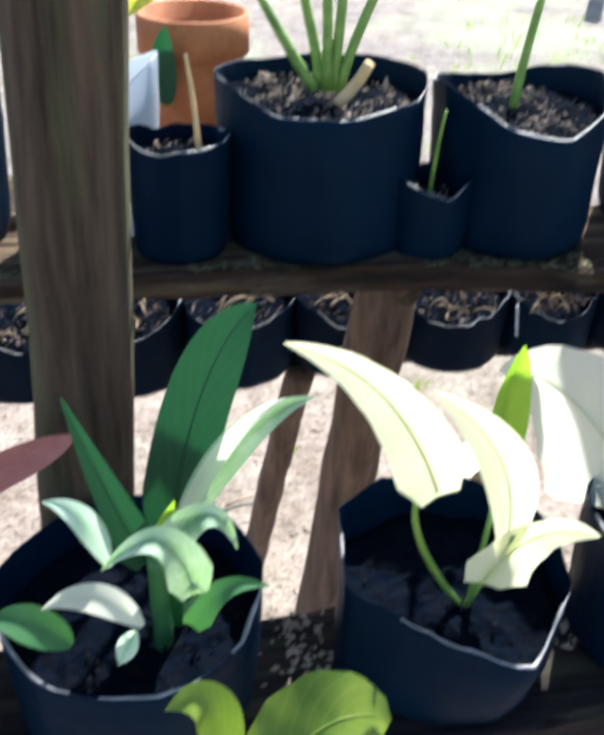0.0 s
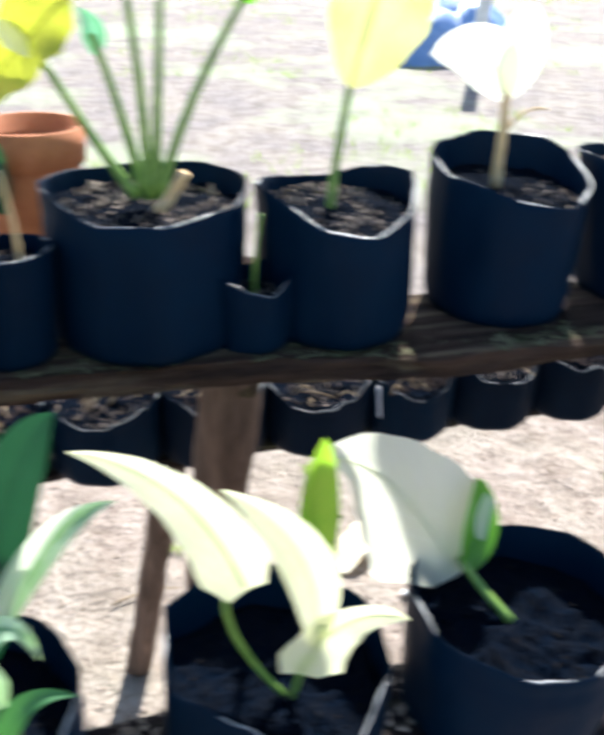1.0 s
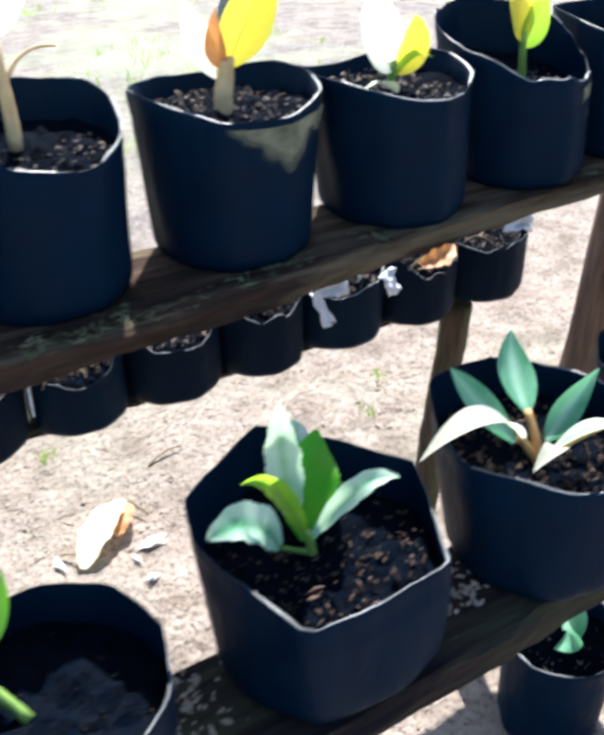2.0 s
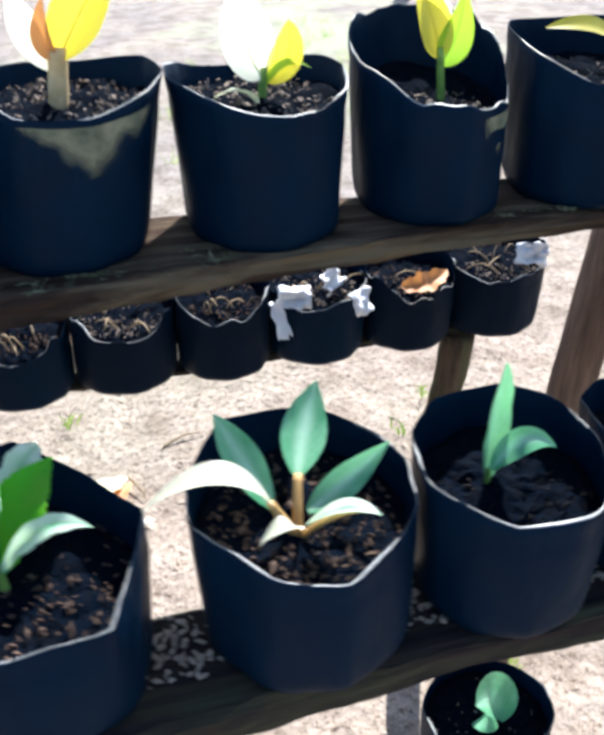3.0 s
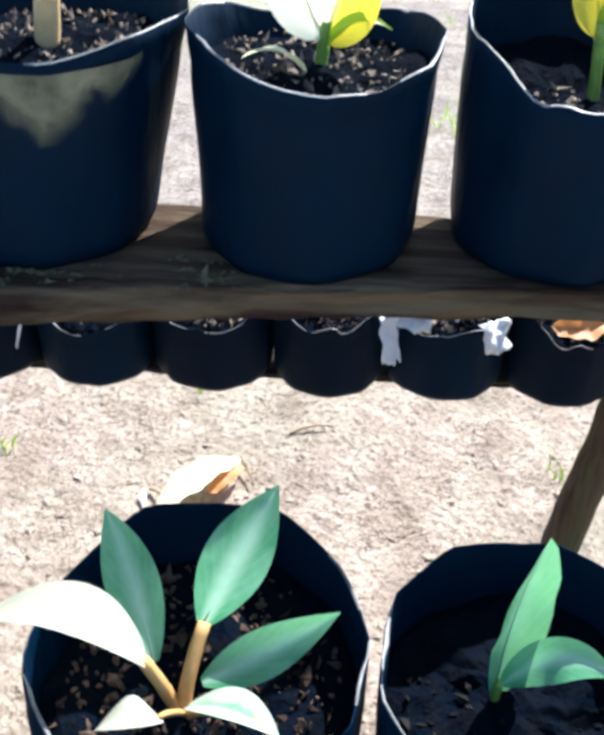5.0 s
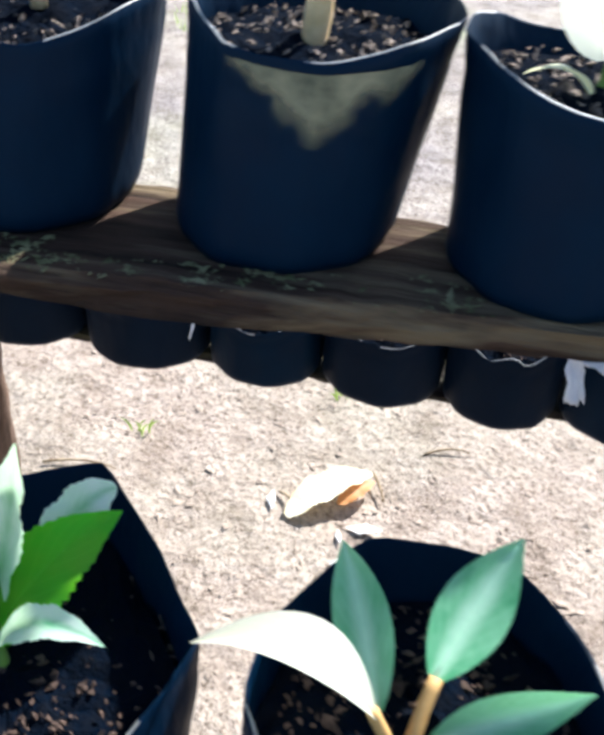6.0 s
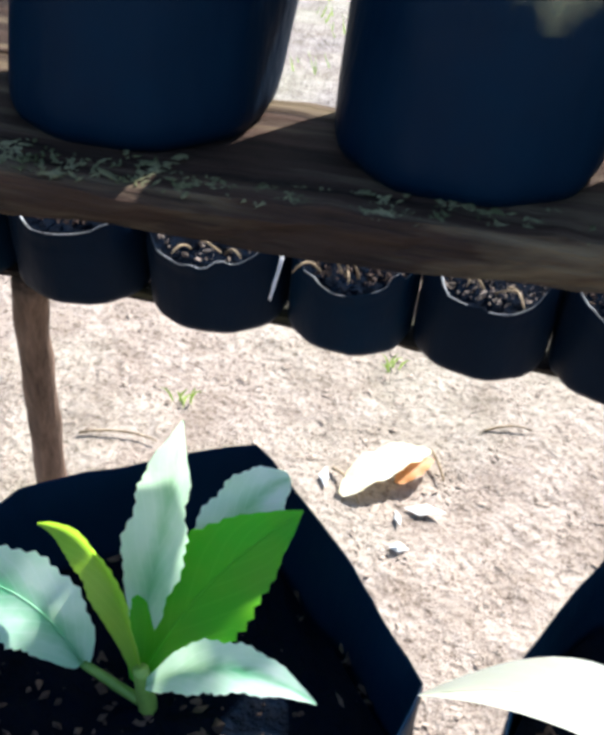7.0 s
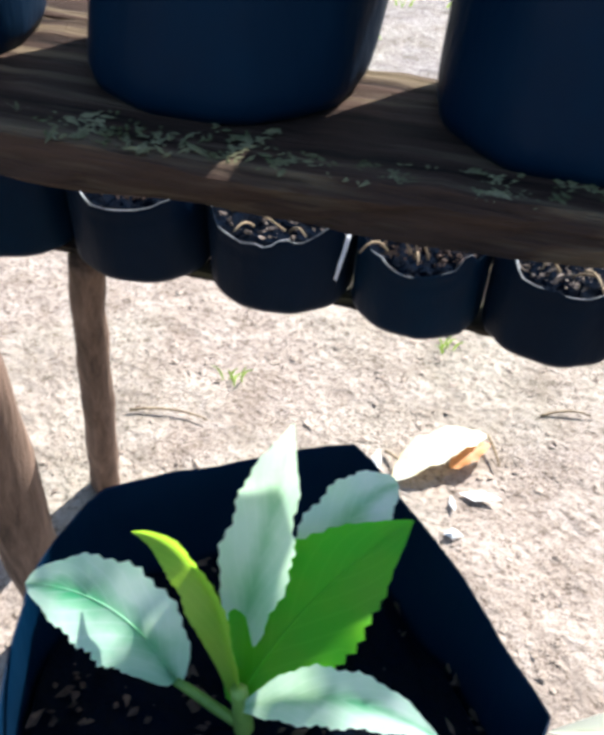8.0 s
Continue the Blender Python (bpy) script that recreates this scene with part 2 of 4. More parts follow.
LEAF_OLIVE = leaf_material("olive_lime_leaf", (0.08, 0.16, 0.012), (0.22, 0.29, 0.03), (0.22, 0.36, 0.02), 0.3, 0.5)
GRASS = leaf_material("grass", (0.10, 0.19, 0.04), (0.22, 0.32, 0.08), (0.45, 0.62, 0.10), 0.4)
BLUE = plain_noisy("faded_blue_plastic", (0.12, 0.22, 0.44), (0.22, 0.34, 0.58), 8, 0.45, 0.4, 0.3, 0.01)
LIME_WASH = plain_noisy("whitewashed_post", (0.60, 0.58, 0.55), (0.80, 0.79, 0.76), 14, 0.85, 0.2, 0.4, 0.004)
STRAW = plain_noisy("dry_twig", (0.16, 0.11, 0.07), (0.42, 0.32, 0.2), 50, 0.9, 0.1, 0.3, 0.002)

# ---- building blocks ----
def part(name, bm, mat, parent=None, label="", smooth=True, origin=None):
    """Links a bmesh as one mesh object; its points are in the world's metres, and are taken relative to its thing."""
    o = Vector(origin) if origin is not None else (Vector(parent["base"]) if parent and "base" in parent.keys() else Vector((0, 0, 0)))
    me = bpy.data.meshes.new(name)
    bm.to_mesh(me)
    bm.free()
    me.transform(Matrix.Translation(-o))
    for m in (mat if isinstance(mat, (list, tuple)) else [mat]):
        me.materials.append(m)
    if smooth:
        me.polygons.foreach_set("use_smooth", [True] * len(me.polygons))
    ob = new(name, me)
    if parent:
        ob.parent = parent
        ob["base"] = tuple(o)
    else:
        ob.location = o
        ob["base"] = tuple(o)
    if label:
        tagged(ob, label)
    return ob


def thing(name, at, label, category, group="", kind=""):
    ob = new(name)
    ob.location = at
    ob.empty_display_size = 0.02
    ob["base"] = tuple(at)
    return tagged(ob, label, category, group, kind)


def bez(a, b, c, u):
    return a * (1 - u) ** 2 + b * (2 * u * (1 - u)) + c * u * u


def through_point(a, m, c):
    """The control point that makes the curve pass through m half way."""
    return m * 2 - (a + c) * 0.5


def tube(bm, points, radii, sides=10, rough=0.0, seed=0, mat=0):
    rings = []
    n = len(points)
    for i, p in enumerate(points):
        d = (points[min(i + 1, n - 1)] - points[max(i - 1, 0)]).normalized()
        u = d.orthogonal().normalized() if i == 0 else (u - d * u.dot(d)).normalized()
        v = d.cross(u)
        ring = []
        for k in range(sides):
            w = 2 * math.pi * k / sides
            r = radii[i]
            if rough:
                r *= 1 + rough * noise.noise(Vector((math.cos(w) * 1.3 + seed, math.sin(w) * 1.3, i * 0.37)))
            ring.append(bm.verts.new(p + u * (math.cos(w) * r) + v * (math.sin(w) * r)))
        rings.append(ring)
    for a, b in zip(rings, rings[1:]):
        for k in range(sides):
            bm.faces.new((a[k], a[(k + 1) % sides], b[(k + 1) % sides], b[k])).material_index = mat
    bm.faces.new(rings[0][::-1]).material_index = mat
    bm.faces.new(rings[-1]).material_index = mat


def stalk(parent, a, m, c, r0, r1, mat, name="stem", label=""):
    a, m, c = Vector(a), Vector(m), Vector(c)
    k = through_point(a, m, c)
    bm = bmesh.new()
    tube(bm, [bez(a, k, c, i / 10) for i in range(11)], [r0 + (r1 - r0) * i / 10 for i in range(11)], 8, 0.12, a.x * 9)
    return part(name, bm, mat, parent, label)


SHAPES = {
    "lance": lambda u: math.sin(math.pi * min(1, u * 0.97 + 0.03) ** 0.85) ** 0.9,
    "oval": lambda u: math.sin(math.pi * (u * 0.985 + 0.015) ** 0.9) ** 0.62,
    "heart": lambda u: (1 - u) ** 0.75 * (0.55 + 1.05 * min(1, u * 7)) * 0.88,
    "strap": lambda u: min(1, u * 5 + 0.25) * (1 - u ** 5) ** 0.9,
    "taper": lambda u: (1 - u) ** 0.8 * min(1, 0.5 + u * 4),
}


def blade(parent, a, m, c, width, mat, shape="lance", facing=(0, -0.6, 0.8), fold=0.25, wave=0.0, name="leaf", label="", turn=0.0, teeth=0.0):
    """A leaf along a bowed midrib, its halves folded up by fold, its margin waved; wide ones have a raised midrib."""
    a, m, c, f = Vector(a), Vector(m), Vector(c), Vector(facing).normalized()
    k = through_point(a, m, c)
    rows, half = (34 if teeth else 16), 4
    bm = bmesh.new()
    uvl = bm.loops.layers.uv.new("uv")
    grid, uvs = [], {}
    prof = SHAPES[shape]
    for i in range(rows + 1):
        u = i / rows
        p = bez(a, k, c, u)
        d = ((k - a) * (1 - u) + (c - k) * u).normalized()
        s = d.cross(f)
        s = s.normalized() if s.length > 1e-4 else d.orthogonal().normalized()
        if turn:
            s = Matrix.Rotation(turn * u, 3, d) @ s
        n = s.cross(d).normalized()
        w = max(0.0004, width * 0.5 * prof(u))
        row = []
        for j in range(-half, half + 1):
            q = j / half
            edge = 1 + wave * 0.25 * math.sin(u * 31 + j) * abs(q)
            if teeth and abs(j) == half:
                edge += teeth * (i % 2) * math.sin(math.pi * u)
            lift = fold * abs(q) ** 1.3 * w + wave * w * 0.5 * abs(q) * math.sin(u * 17 + (2 if j > 0 else 0.3) + a.x * 40)
            v = bm.verts.new(p + s * (q * w * edge) + n * lift)
            uvs[v] = (u, abs(q) * 0.5)
            row.append(v)
        grid.append(row)
    for r0, r1 in zip(grid, grid[1:]):
        for j in range(2 * half):
            bm.faces.new((r0[j], r0[j + 1], r1[j + 1], r1[j]))
    for face in bm.faces:
        for l in face.loops:
            l[uvl].uv = uvs[l.vert]
    ob = part(name, bm, mat, parent, label)
    if width > 0.028 and name == "leaf":
        bm = bmesh.new()
        us = [0.02 + 0.92 * i / 12 for i in range(13)]
        tube(bm, [bez(a, k, c, u) for u in us], [width * (0.020 - 0.015 * u) for u in us], 6)
        part("midrib", bm, mat, ob, "raised midrib")
    return ob


def bag_corners(seed, facets, outline=None):
    """The creased outline of a bag's mouth: two side seams and a handful of folds, straight between them."""
    if outline:
        cs = sorted((radians(a) % (2 * math.pi), q, math.sin(a * 7.3 + seed)) for a, q in outline)
        return [(cs[-1][0] - 2 * math.pi, cs[-1][1], cs[-1][2])] + cs
    rnd = random.Random(int(seed * 977) + 3)
    n = 9
    out = []
    for i in range(n):
        a = 2 * math.pi * i / n + (rnd.uniform(-0.22, 0.22) if i else 0.0)
        out.append((a, 1.03 + rnd.uniform(-1, 1) * facets, rnd.uniform(-1, 1)))
    return out


def bag_ring(x, y, z, r, squash, lobes, seed, level, k, n, facets=0.035, spin=0.0, outline=None):
    """A point of the wall at a height, and how far the edge rises or sags there."""
    w = (2 * math.pi * k / n) % (2 * math.pi)
    cs = bag_corners(seed, facets, outline)
    last = cs[1] if outline else cs[0]
    for (a1, r1, z1), (a2, r2, z2) in zip(cs, cs[1:] + [(last[0] + 2 * math.pi, last[1], last[2])]):
        if a1 <= w <= a2:
            break
    s1, s2 = r1 * math.sin(w - a1), r2 * math.sin(a2 - w)
    f = r1 * r2 * math.sin(a2 - a1) / max(1e-6, s1 + s2)
    f = 0.92 * f + 0.08 if outline else 0.55 * f + 0.45
    rise = z1 + (z2 - z1) * s1 / max(1e-6, s1 + s2)
    crease = min(1.0, 0.25 + 0.85 * level)
    c, s = math.cos(w), math.sin(w)
    rr = r * (1 + (f - 1) * crease)
    rr *= 1 + 0.025 * noise.noise(Vector((c * 1.6 + seed * 3.1, s * 1.6, level * 1.1)))
    rr *= 1 + 0.014 * noise.noise(Vector((c * 6 + seed, s * 6, level * 2.2)))
    if lobes:
        rr *= 1 + lobes * math.cos(9 * w + seed) * (1 - level) ** 2
    px, py = rr * c, rr * s * squash
    if spin:
        px, py = px * math.cos(spin) - py * math.sin(spin), px * math.sin(spin) + py * math.cos(spin)
    return px, py, rise


def grow_bag(parent, at, r, h, seed, mat=None, taper=0.9, taper_y=None, facets=0.045, flare=0.7, spin=0.0, rag=0.005, squash=0.95, dip=0.012, soil=0.03, lean=(0, 0), peaks=0.0, tilt=0.0, outline=None, name="bag", soil_mat=None, chips=70, chip_mat=None, rim=True, bright=0.0):
    """An open polythene bag with a turned edge, filled with soil; its wall bulges and creases, and its edge sags between the side seams."""
    x, y, z = at
    n, rows = 63, 18
    mat = mat or BAG
    bm = bmesh.new()
    def point(k, level, inset=0.0, down=0.0):
        w = 2 * math.pi * k / n
        # the lining narrows with the wall outside it
        at_wall = max(0.0, level - down / h)
        full = min(1, at_wall * (1.25 if flare < 1 else 1)) ** flare
        grow = taper + (1 - taper) * full
        deep = grow if taper_y is None else taper_y + (1 - taper_y) * full
        # a soft hem fold under the mouth, deeper on some sides
        hem = 0.5 + 0.8 * noise.noise(Vector((math.cos(w) * 1.3 + seed * 1.7, math.sin(w) * 1.3, 2.9)))
        fold = 1 - 0.022 * hem * math.exp(-((at_wall - 0.84) / 0.055) ** 2)
        if level < 0.08:
            fold *= 0.96 + 0.04 * (level / 0.08) ** 0.5
        px, py, rise = bag_ring(x, y, z, r * grow * fold - inset, squash, 0.012, seed, at_wall, k, n, facets, spin, outline)
        py *= deep / grow
        top = h + tilt * math.sin(w) + dip * math.cos(2 * w) + rag * rise + 0.003 * noise.noise(Vector((math.cos(w) * 2.2 + seed, math.sin(w) * 2.2, 7.7))) + peaks * max(0, noise.noise(Vector((math.cos(w) * 3.5 + seed * 2, math.sin(w) * 3.5, 1.3))))
        zz = level * top - down
        return Vector((x + px + lean[0] * zz, y + py + lean[1] * zz, z + zz))
    rings = []
    for i in range(rows + 1):
        rings.append([bm.verts.new(point(k, i / rows)) for k in range(n)])
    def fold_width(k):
        # the turned edge varies by stretch, widest in front, where the painted highlight sits
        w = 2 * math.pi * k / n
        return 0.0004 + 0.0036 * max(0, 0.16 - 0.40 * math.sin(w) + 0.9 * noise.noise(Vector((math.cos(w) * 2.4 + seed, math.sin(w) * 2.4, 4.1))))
    lip = [bm.verts.new(point(k, 1.0, fold_width(k) * 0.35, -0.0008)) for k in range(n)]
    lip2 = [bm.verts.new(point(k, 1.0, fold_width(k), 0.0006)) for k in range(n)]
    inner = [[bm.verts.new(point(k, 1.0, fold_width(k) + 0.0004, soil * f + 0.001)) for k in range(n)] for f in (0.4, 0.8, 1.35)]
    allr = rings + [lip, lip2] + inner
    for i, (p, q) in enumerate(zip(allr, allr[1:])):
        for k in range(n):
            f = bm.faces.new((p[k], p[(k + 1) % n], q[(k + 1) % n], q[k]))
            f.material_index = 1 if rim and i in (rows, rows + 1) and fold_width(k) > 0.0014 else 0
    bm.faces.new(rings[0][::-1])
    bm.faces.new([bm.verts.new(point(k, 1.0, 0.008, soil * 1.35 + 0.016 + peaks + dip)) for k in range(n)])
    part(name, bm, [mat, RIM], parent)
    # soil, slightly domed, with chips and clods
    sm = bmesh.new()
    rr = r - 0.004
    rows_s, prev, centre = 9, None, None
    top = h - soil
    full = min(1, (top / h) * (1.25 if flare < 1 else 1)) ** flare
    snug = (taper + (1 - taper) * full, (taper if taper_y is None else taper_y) + (1 - (taper if taper_y is None else taper_y)) * full)
    for i in range(rows_s + 1):
        g = i / rows_s
        if i == 0:
            centre = sm.verts.new(Vector((x + lean[0] * top, y + lean[1] * top, z + top + 0.004)))
            continue
        ring = []
        for k in range(36):
            w = 2 * math.pi * k / 36
            px, py, _ = bag_ring(x, y, z, rr * g, squash, 0, seed, 0.85, k, 36, facets, spin, outline)
            px, py = px * snug[0], py * snug[1]
            b = 0.007 * noise.noise(Vector((px * 55 + seed, py * 55, seed))) + 0.004 * noise.noise(Vector((px * 160, py * 160, seed)))
            zz = top + b + tilt * 0.7 * math.sin(w) * g + dip * 0.5 * math.cos(2 * w) * g * g + 0.004 * (1 - g)
            ring.append(sm.verts.new(Vector((x + px + lean[0] * zz, y + py + lean[1] * zz, z + zz))))
        for k in range(36):
            if prev is None:
                sm.faces.new((centre, ring[k], ring[(k + 1) % 36]))
            else:
                sm.faces.new((prev[k], ring[k], ring[(k + 1) % 36], prev[(k + 1) % 36]))
        prev = ring
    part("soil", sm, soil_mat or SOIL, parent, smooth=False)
    rnd = random.Random(int(seed * 1000) + 5)
    sm = bmesh.new()
    for _ in range(int(chips * 2.2)):
        g, w = math.sqrt(rnd.random()) * 0.9, rnd.random() * 6.283
        c = Vector((x + rr * g * math.cos(w) + lean[0] * top, y + rr * g * math.sin(w) * squash + lean[1] * top, z + top + 0.003))
        size = rnd.uniform(0.0010, 0.0030) * (1.7 if rnd.random() < 0.08 else 1)
        lump(sm, c, (size * rnd.uniform(0.7, 2.0), size * rnd.uniform(0.6, 1.1), size * rnd.uniform(0.4, 0.8)), rnd)
    tagged(part("mulch", sm, chip_mat or MULCH, parent, smooth=False), kind="stuff")


def smear(parent, at, r, h, seed, angles, levels, taper=0.9, squash=0.95, dip=0.0, lean=(0, 0), facets=0.045, flare=0.7, spin=0.0, taper_y=None, mat=None, name="mud_smear", label=""):
    """A dried pale smear that follows a bag's wall, with a ragged outline."""
    x, y, z = at
    bm = bmesh.new()
    n, m = 44, 22
    grid = {}
    for i in range(n + 1):
        for j in range(m + 1):
            w = radians(angles[0] + (angles[1] - angles[0]) * i / n)
            level = levels[0] + (levels[1] - levels[0]) * j / m
            grow = taper + (1 - taper) * min(1, level * (1.25 if flare < 1 else 1)) ** flare
            px, py, _ = bag_ring(x, y, z, r * grow + 0.0012, squash, 0.012, seed, level, w / (2 * math.pi) * 56, 56, facets, spin)
            if taper_y is not None:
                py *= (taper_y + (1 - taper_y) * min(1, level * (1.25 if flare < 1 else 1)) ** flare) / grow
            zz = level * (h + dip * math.cos(2 * w))
            grid[i, j] = (x + px + lean[0] * zz, y + py + lean[1] * zz, z + zz)
    made = {key: bm.verts.new(co) for key, co in grid.items()}
    uvl = bm.loops.layers.uv.new("uv")
    for i in range(n):
        for j in range(m):
            keys = ((i, j), (i + 1, j), (i + 1, j + 1), (i, j + 1))
            f = bm.faces.new([made[key] for key in keys])
            for l, key in zip(f.loops, keys):
                l[uvl].uv = (key[0] / n, key[1] / m)
    part(name, bm, mat or SILVERED, parent, label)


def lump(bm, c, size, rnd, mat=0, tilt=1.2):
    """A small angular clod."""
    e = Euler((rnd.random() * tilt, rnd.random() * tilt, rnd.random() * 6.28)).to_matrix()
    vs = []
    for d in ((1, 0, 0), (-1, 0, 0), (0, 1, 0), (0, -1, 0), (0, 0, 1), (0, 0, -1)):
        q = Vector(d) * rnd.uniform(0.7, 1.25) + Vector((rnd.uniform(-0.3, 0.3), rnd.uniform(-0.3, 0.3), 0))
        vs.append(bm.verts.new(c + e @ Vector((q.x * size[0], q.y * size[1], q.z * size[2]))))
    for i, j, k in ((0, 2, 4), (2, 1, 4), (1, 3, 4), (3, 0, 4), (2, 0, 5), (1, 2, 5), (3, 1, 5), (0, 3, 5)):
        bm.faces.new((vs[i], vs[j], vs[k])).material_index = mat


def rough_beam(name, x0, x1, y0, y1, z0, z1, mat, seed, label, category, sag=0.0):
    """A rough-sawn plank along x with chipped, waney edges."""
    bm = bmesh.new()
    nx = max(12, int((x1 - x0) / 0.018))
    prof = [(0.0, 0.12), (0.0, 0.5), (0.0, 0.88), (0.05, 1.0), (0.35, 1.0), (0.7, 1.0), (0.95, 1.0), (1.0, 0.88), (1.0, 0.12), (0.95, 0.0), (0.5, 0.0), (0.05, 0.0)]
    rings = []
    for i in range(nx + 1):
        x = x0 + (x1 - x0) * i / nx
        ring = []
        for k, (py, pz) in enumerate(prof):
            q = Vector((x * 9, k * 0.8, seed))
            dy = 0.007 * noise.noise(q) + 0.003 * noise.noise(q * 4.3)
            dz = 0.004 * noise.noise(q + Vector((0, 0, 9))) + 0.0025 * noise.noise(q * 5.1)
            front = y0(x) if callable(y0) else y0
            ring.append(bm.verts.new((x, front + (y1 - front) * py + dy, z0 + (z1 - z0) * pz + dz - sag * math.sin(math.pi * i / nx))))
        rings.append(ring)
    m = len(prof)
    for a, b in zip(rings, rings[1:]):
        for k in range(m):
            bm.faces.new((a[k], b[k], b[(k + 1) % m], a[(k + 1) % m]))
    bm.faces.new(rings[0])
    bm.faces.new(rings[-1][::-1])
    bmesh.ops.recalc_face_normals(bm, faces=bm.faces)
    return tagged(part(name, bm, mat, None, smooth=False, origin=((x0 + x1) / 2, y1 - 0.05, z0)), label, category)


def rough_post(name, foot, head, r, mat, seed, label, sides=16, wobble=0.5):
    bm = bmesh.new()
    a, b = Vector(foot), Vector(head)
    n = 26
    pts = [a.lerp(b, i / n) + Vector((noise.noise(Vector((i * 0.21, seed, 0))), noise.noise(Vector((i * 0.21, seed, 5))), 0)) * (0.005 * wobble) for i in range(n + 1)]
    tube(bm, pts, [r * (1.04 - 0.08 * i / n + 0.05 * noise.noise(Vector((i * 0.6, seed, 2)))) for i in range(n + 1)], sides, 0.13, seed)
    return tagged(part(name, bm, mat, None, origin=foot), label, "post", "rack posts")

# ---- the ground: one sheet, fine and uneven near the racks, flat far off ----
def spread(inner0, inner1, step, outer):
    inner = list(np.arange(inner0, inner1 + 1e-6, step))
    out, d = [], step
    while d < outer:
        d *= 1.35
        out.append(d)
    low = [inner0 - q for q in reversed(out)]
    high = [inner1 + q for q in out]
    return low + inner + high


def build_ground():
    xs, ys = spread(-0.9, 2.4, 0.016, 900), spread(0.5, 3.4, 0.016, 900)
    verts = []
    for y in ys:
        for x in xs:
            near = 1.0 if -1.6 < x < 4 and 0 < y < 6 else 0.0
            z = near * (0.010 * noise.noise(Vector((x * 3, y * 3, 0))) + 0.006 * noise.noise(Vector((x * 14, y * 14, 2))) + 0.004 * noise.noise(Vector((x * 33, y * 33, 4))))
            verts.append((x, y, z))
    nx = len(xs)
    faces = [(j * nx + i, j * nx + i + 1, (j + 1) * nx + i + 1, (j + 1) * nx + i) for j in range(len(ys) - 1) for i in range(nx - 1)]
    me = bpy.data.meshes.new("ground")
    me.from_pydata(verts, [], faces)
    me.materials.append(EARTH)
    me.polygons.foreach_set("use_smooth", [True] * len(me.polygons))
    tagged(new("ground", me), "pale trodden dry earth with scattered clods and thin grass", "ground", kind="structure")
    rnd = random.Random(11)
    bm = bmesh.new()
    for i in range(10000):
        x, y = (rnd.uniform(-0.8, 2.3), 0.55 + 2.6 * rnd.random() ** 1.3) if i < 3500 else (rnd.uniform(0.0, 1.7), rnd.uniform(1.0, 2.3))
        s = rnd.uniform(0.0012, 0.0046) * (2.0 if rnd.random() < 0.06 else 1)
        lump(bm, Vector((x, y, s * 0.2 + 0.01 * noise.noise(Vector((x * 3, y * 3, 0))))), (s * rnd.uniform(0.8, 1.8), s, s * 0.38), rnd, tilt=0.4)
    tagged(part("earth_clods", bm, PEBBLE, smooth=False), "small crumbs and stones of dry pale earth", "clods", kind="stuff")
    bm = bmesh.new()
    bm.loops.layers.uv.new("uv")
    for _ in range(1500):
        y = rnd.uniform(3.6, 16)
        x = rnd.uniform(-2 - y * 0.25, 2 + y * 0.95)
        if noise.noise(Vector((x * 0.55, y * 0.55, 3))) < 0.02:
            continue
        for _ in range(7):
            w, l = rnd.random() * 6.28, rnd.uniform(0.03, 0.09)
            p = Vector((x + rnd.gauss(0, 0.05), y + rnd.gauss(0, 0.05), 0))
            s = Vector((math.cos(w), math.sin(w), 0)) * 0.004
            t = p + Vector((math.cos(w * 3) * l * 0.5, math.sin(w * 3) * l * 0.5, l))
            bm.faces.new([bm.verts.new(q) for q in (p - s, p + s, t)])
    tagged(part("grass", bm, GRASS), "thin sunlit grass on bare earth", "grass", kind="stuff")


build_ground()

# ---- the racks ----
def edge_line(stops):
    """The front edge of a plank, bowed: its y for any x."""
    xs, ys = zip(*stops)
    return lambda x: float(np.interp(x, xs, ys))


UP_EDGE = edge_line(((-0.75, 0.760), (0.05, 0.752), (0.30, 0.735), (0.47, 0.706), (0.65, 0.709), (0.78, 0.720), (0.92, 0.738), (1.10, 0.755), (2.3, 0.760)))
LOW_EDGE = edge_line(((-0.75, 0.415), (0.30, 0.410), (0.62, 0.430), (1.00, 0.450), (1.20, 0.448), (2.3, 0.45)))
UP, LOW, BACK = 0.978, 0.757, 0.562
rough_beam("upper_plank", -0.75, 2.3, UP_EDGE, 0.860, 0.953, UP, PLANK, 1.0, "weathered dark plank with mossy patches carrying black plant bags", "plank")
rough_beam("lower_plank", -0.75, 2.3, LOW_EDGE, 0.550, 0.716, LOW, PLANK_SHADED, 4.0, "plank coloured dark for shade, carrying the front line of plant bags", "plank")
rough_beam("back_plank", -0.75, 1.54, 1.222, 1.34, 0.547, BACK, PLANK_SHADED, 7.0, "thin plank under small seedling bags", "plank")
rough_post("corner_post", (-0.079, 0.62, 0), (0.028, 0.62, 1.75), 0.0385, POST, 2.0, "thick round barked post with mossy side, at the rack's front", wobble=0.6)
rough_post("rack_post", (0.262, 1.050, 0), (0.296, 0.862, 0.953), 0.036, POST_PALE, 3.0, "brown wooden post under the upper plank")
rough_post("rack_post", (1.388, 0.955, 0), (1.477, 0.94, 0.953), 0.034, POST_PALE, 5.0, "peeled brown pole under the upper plank")
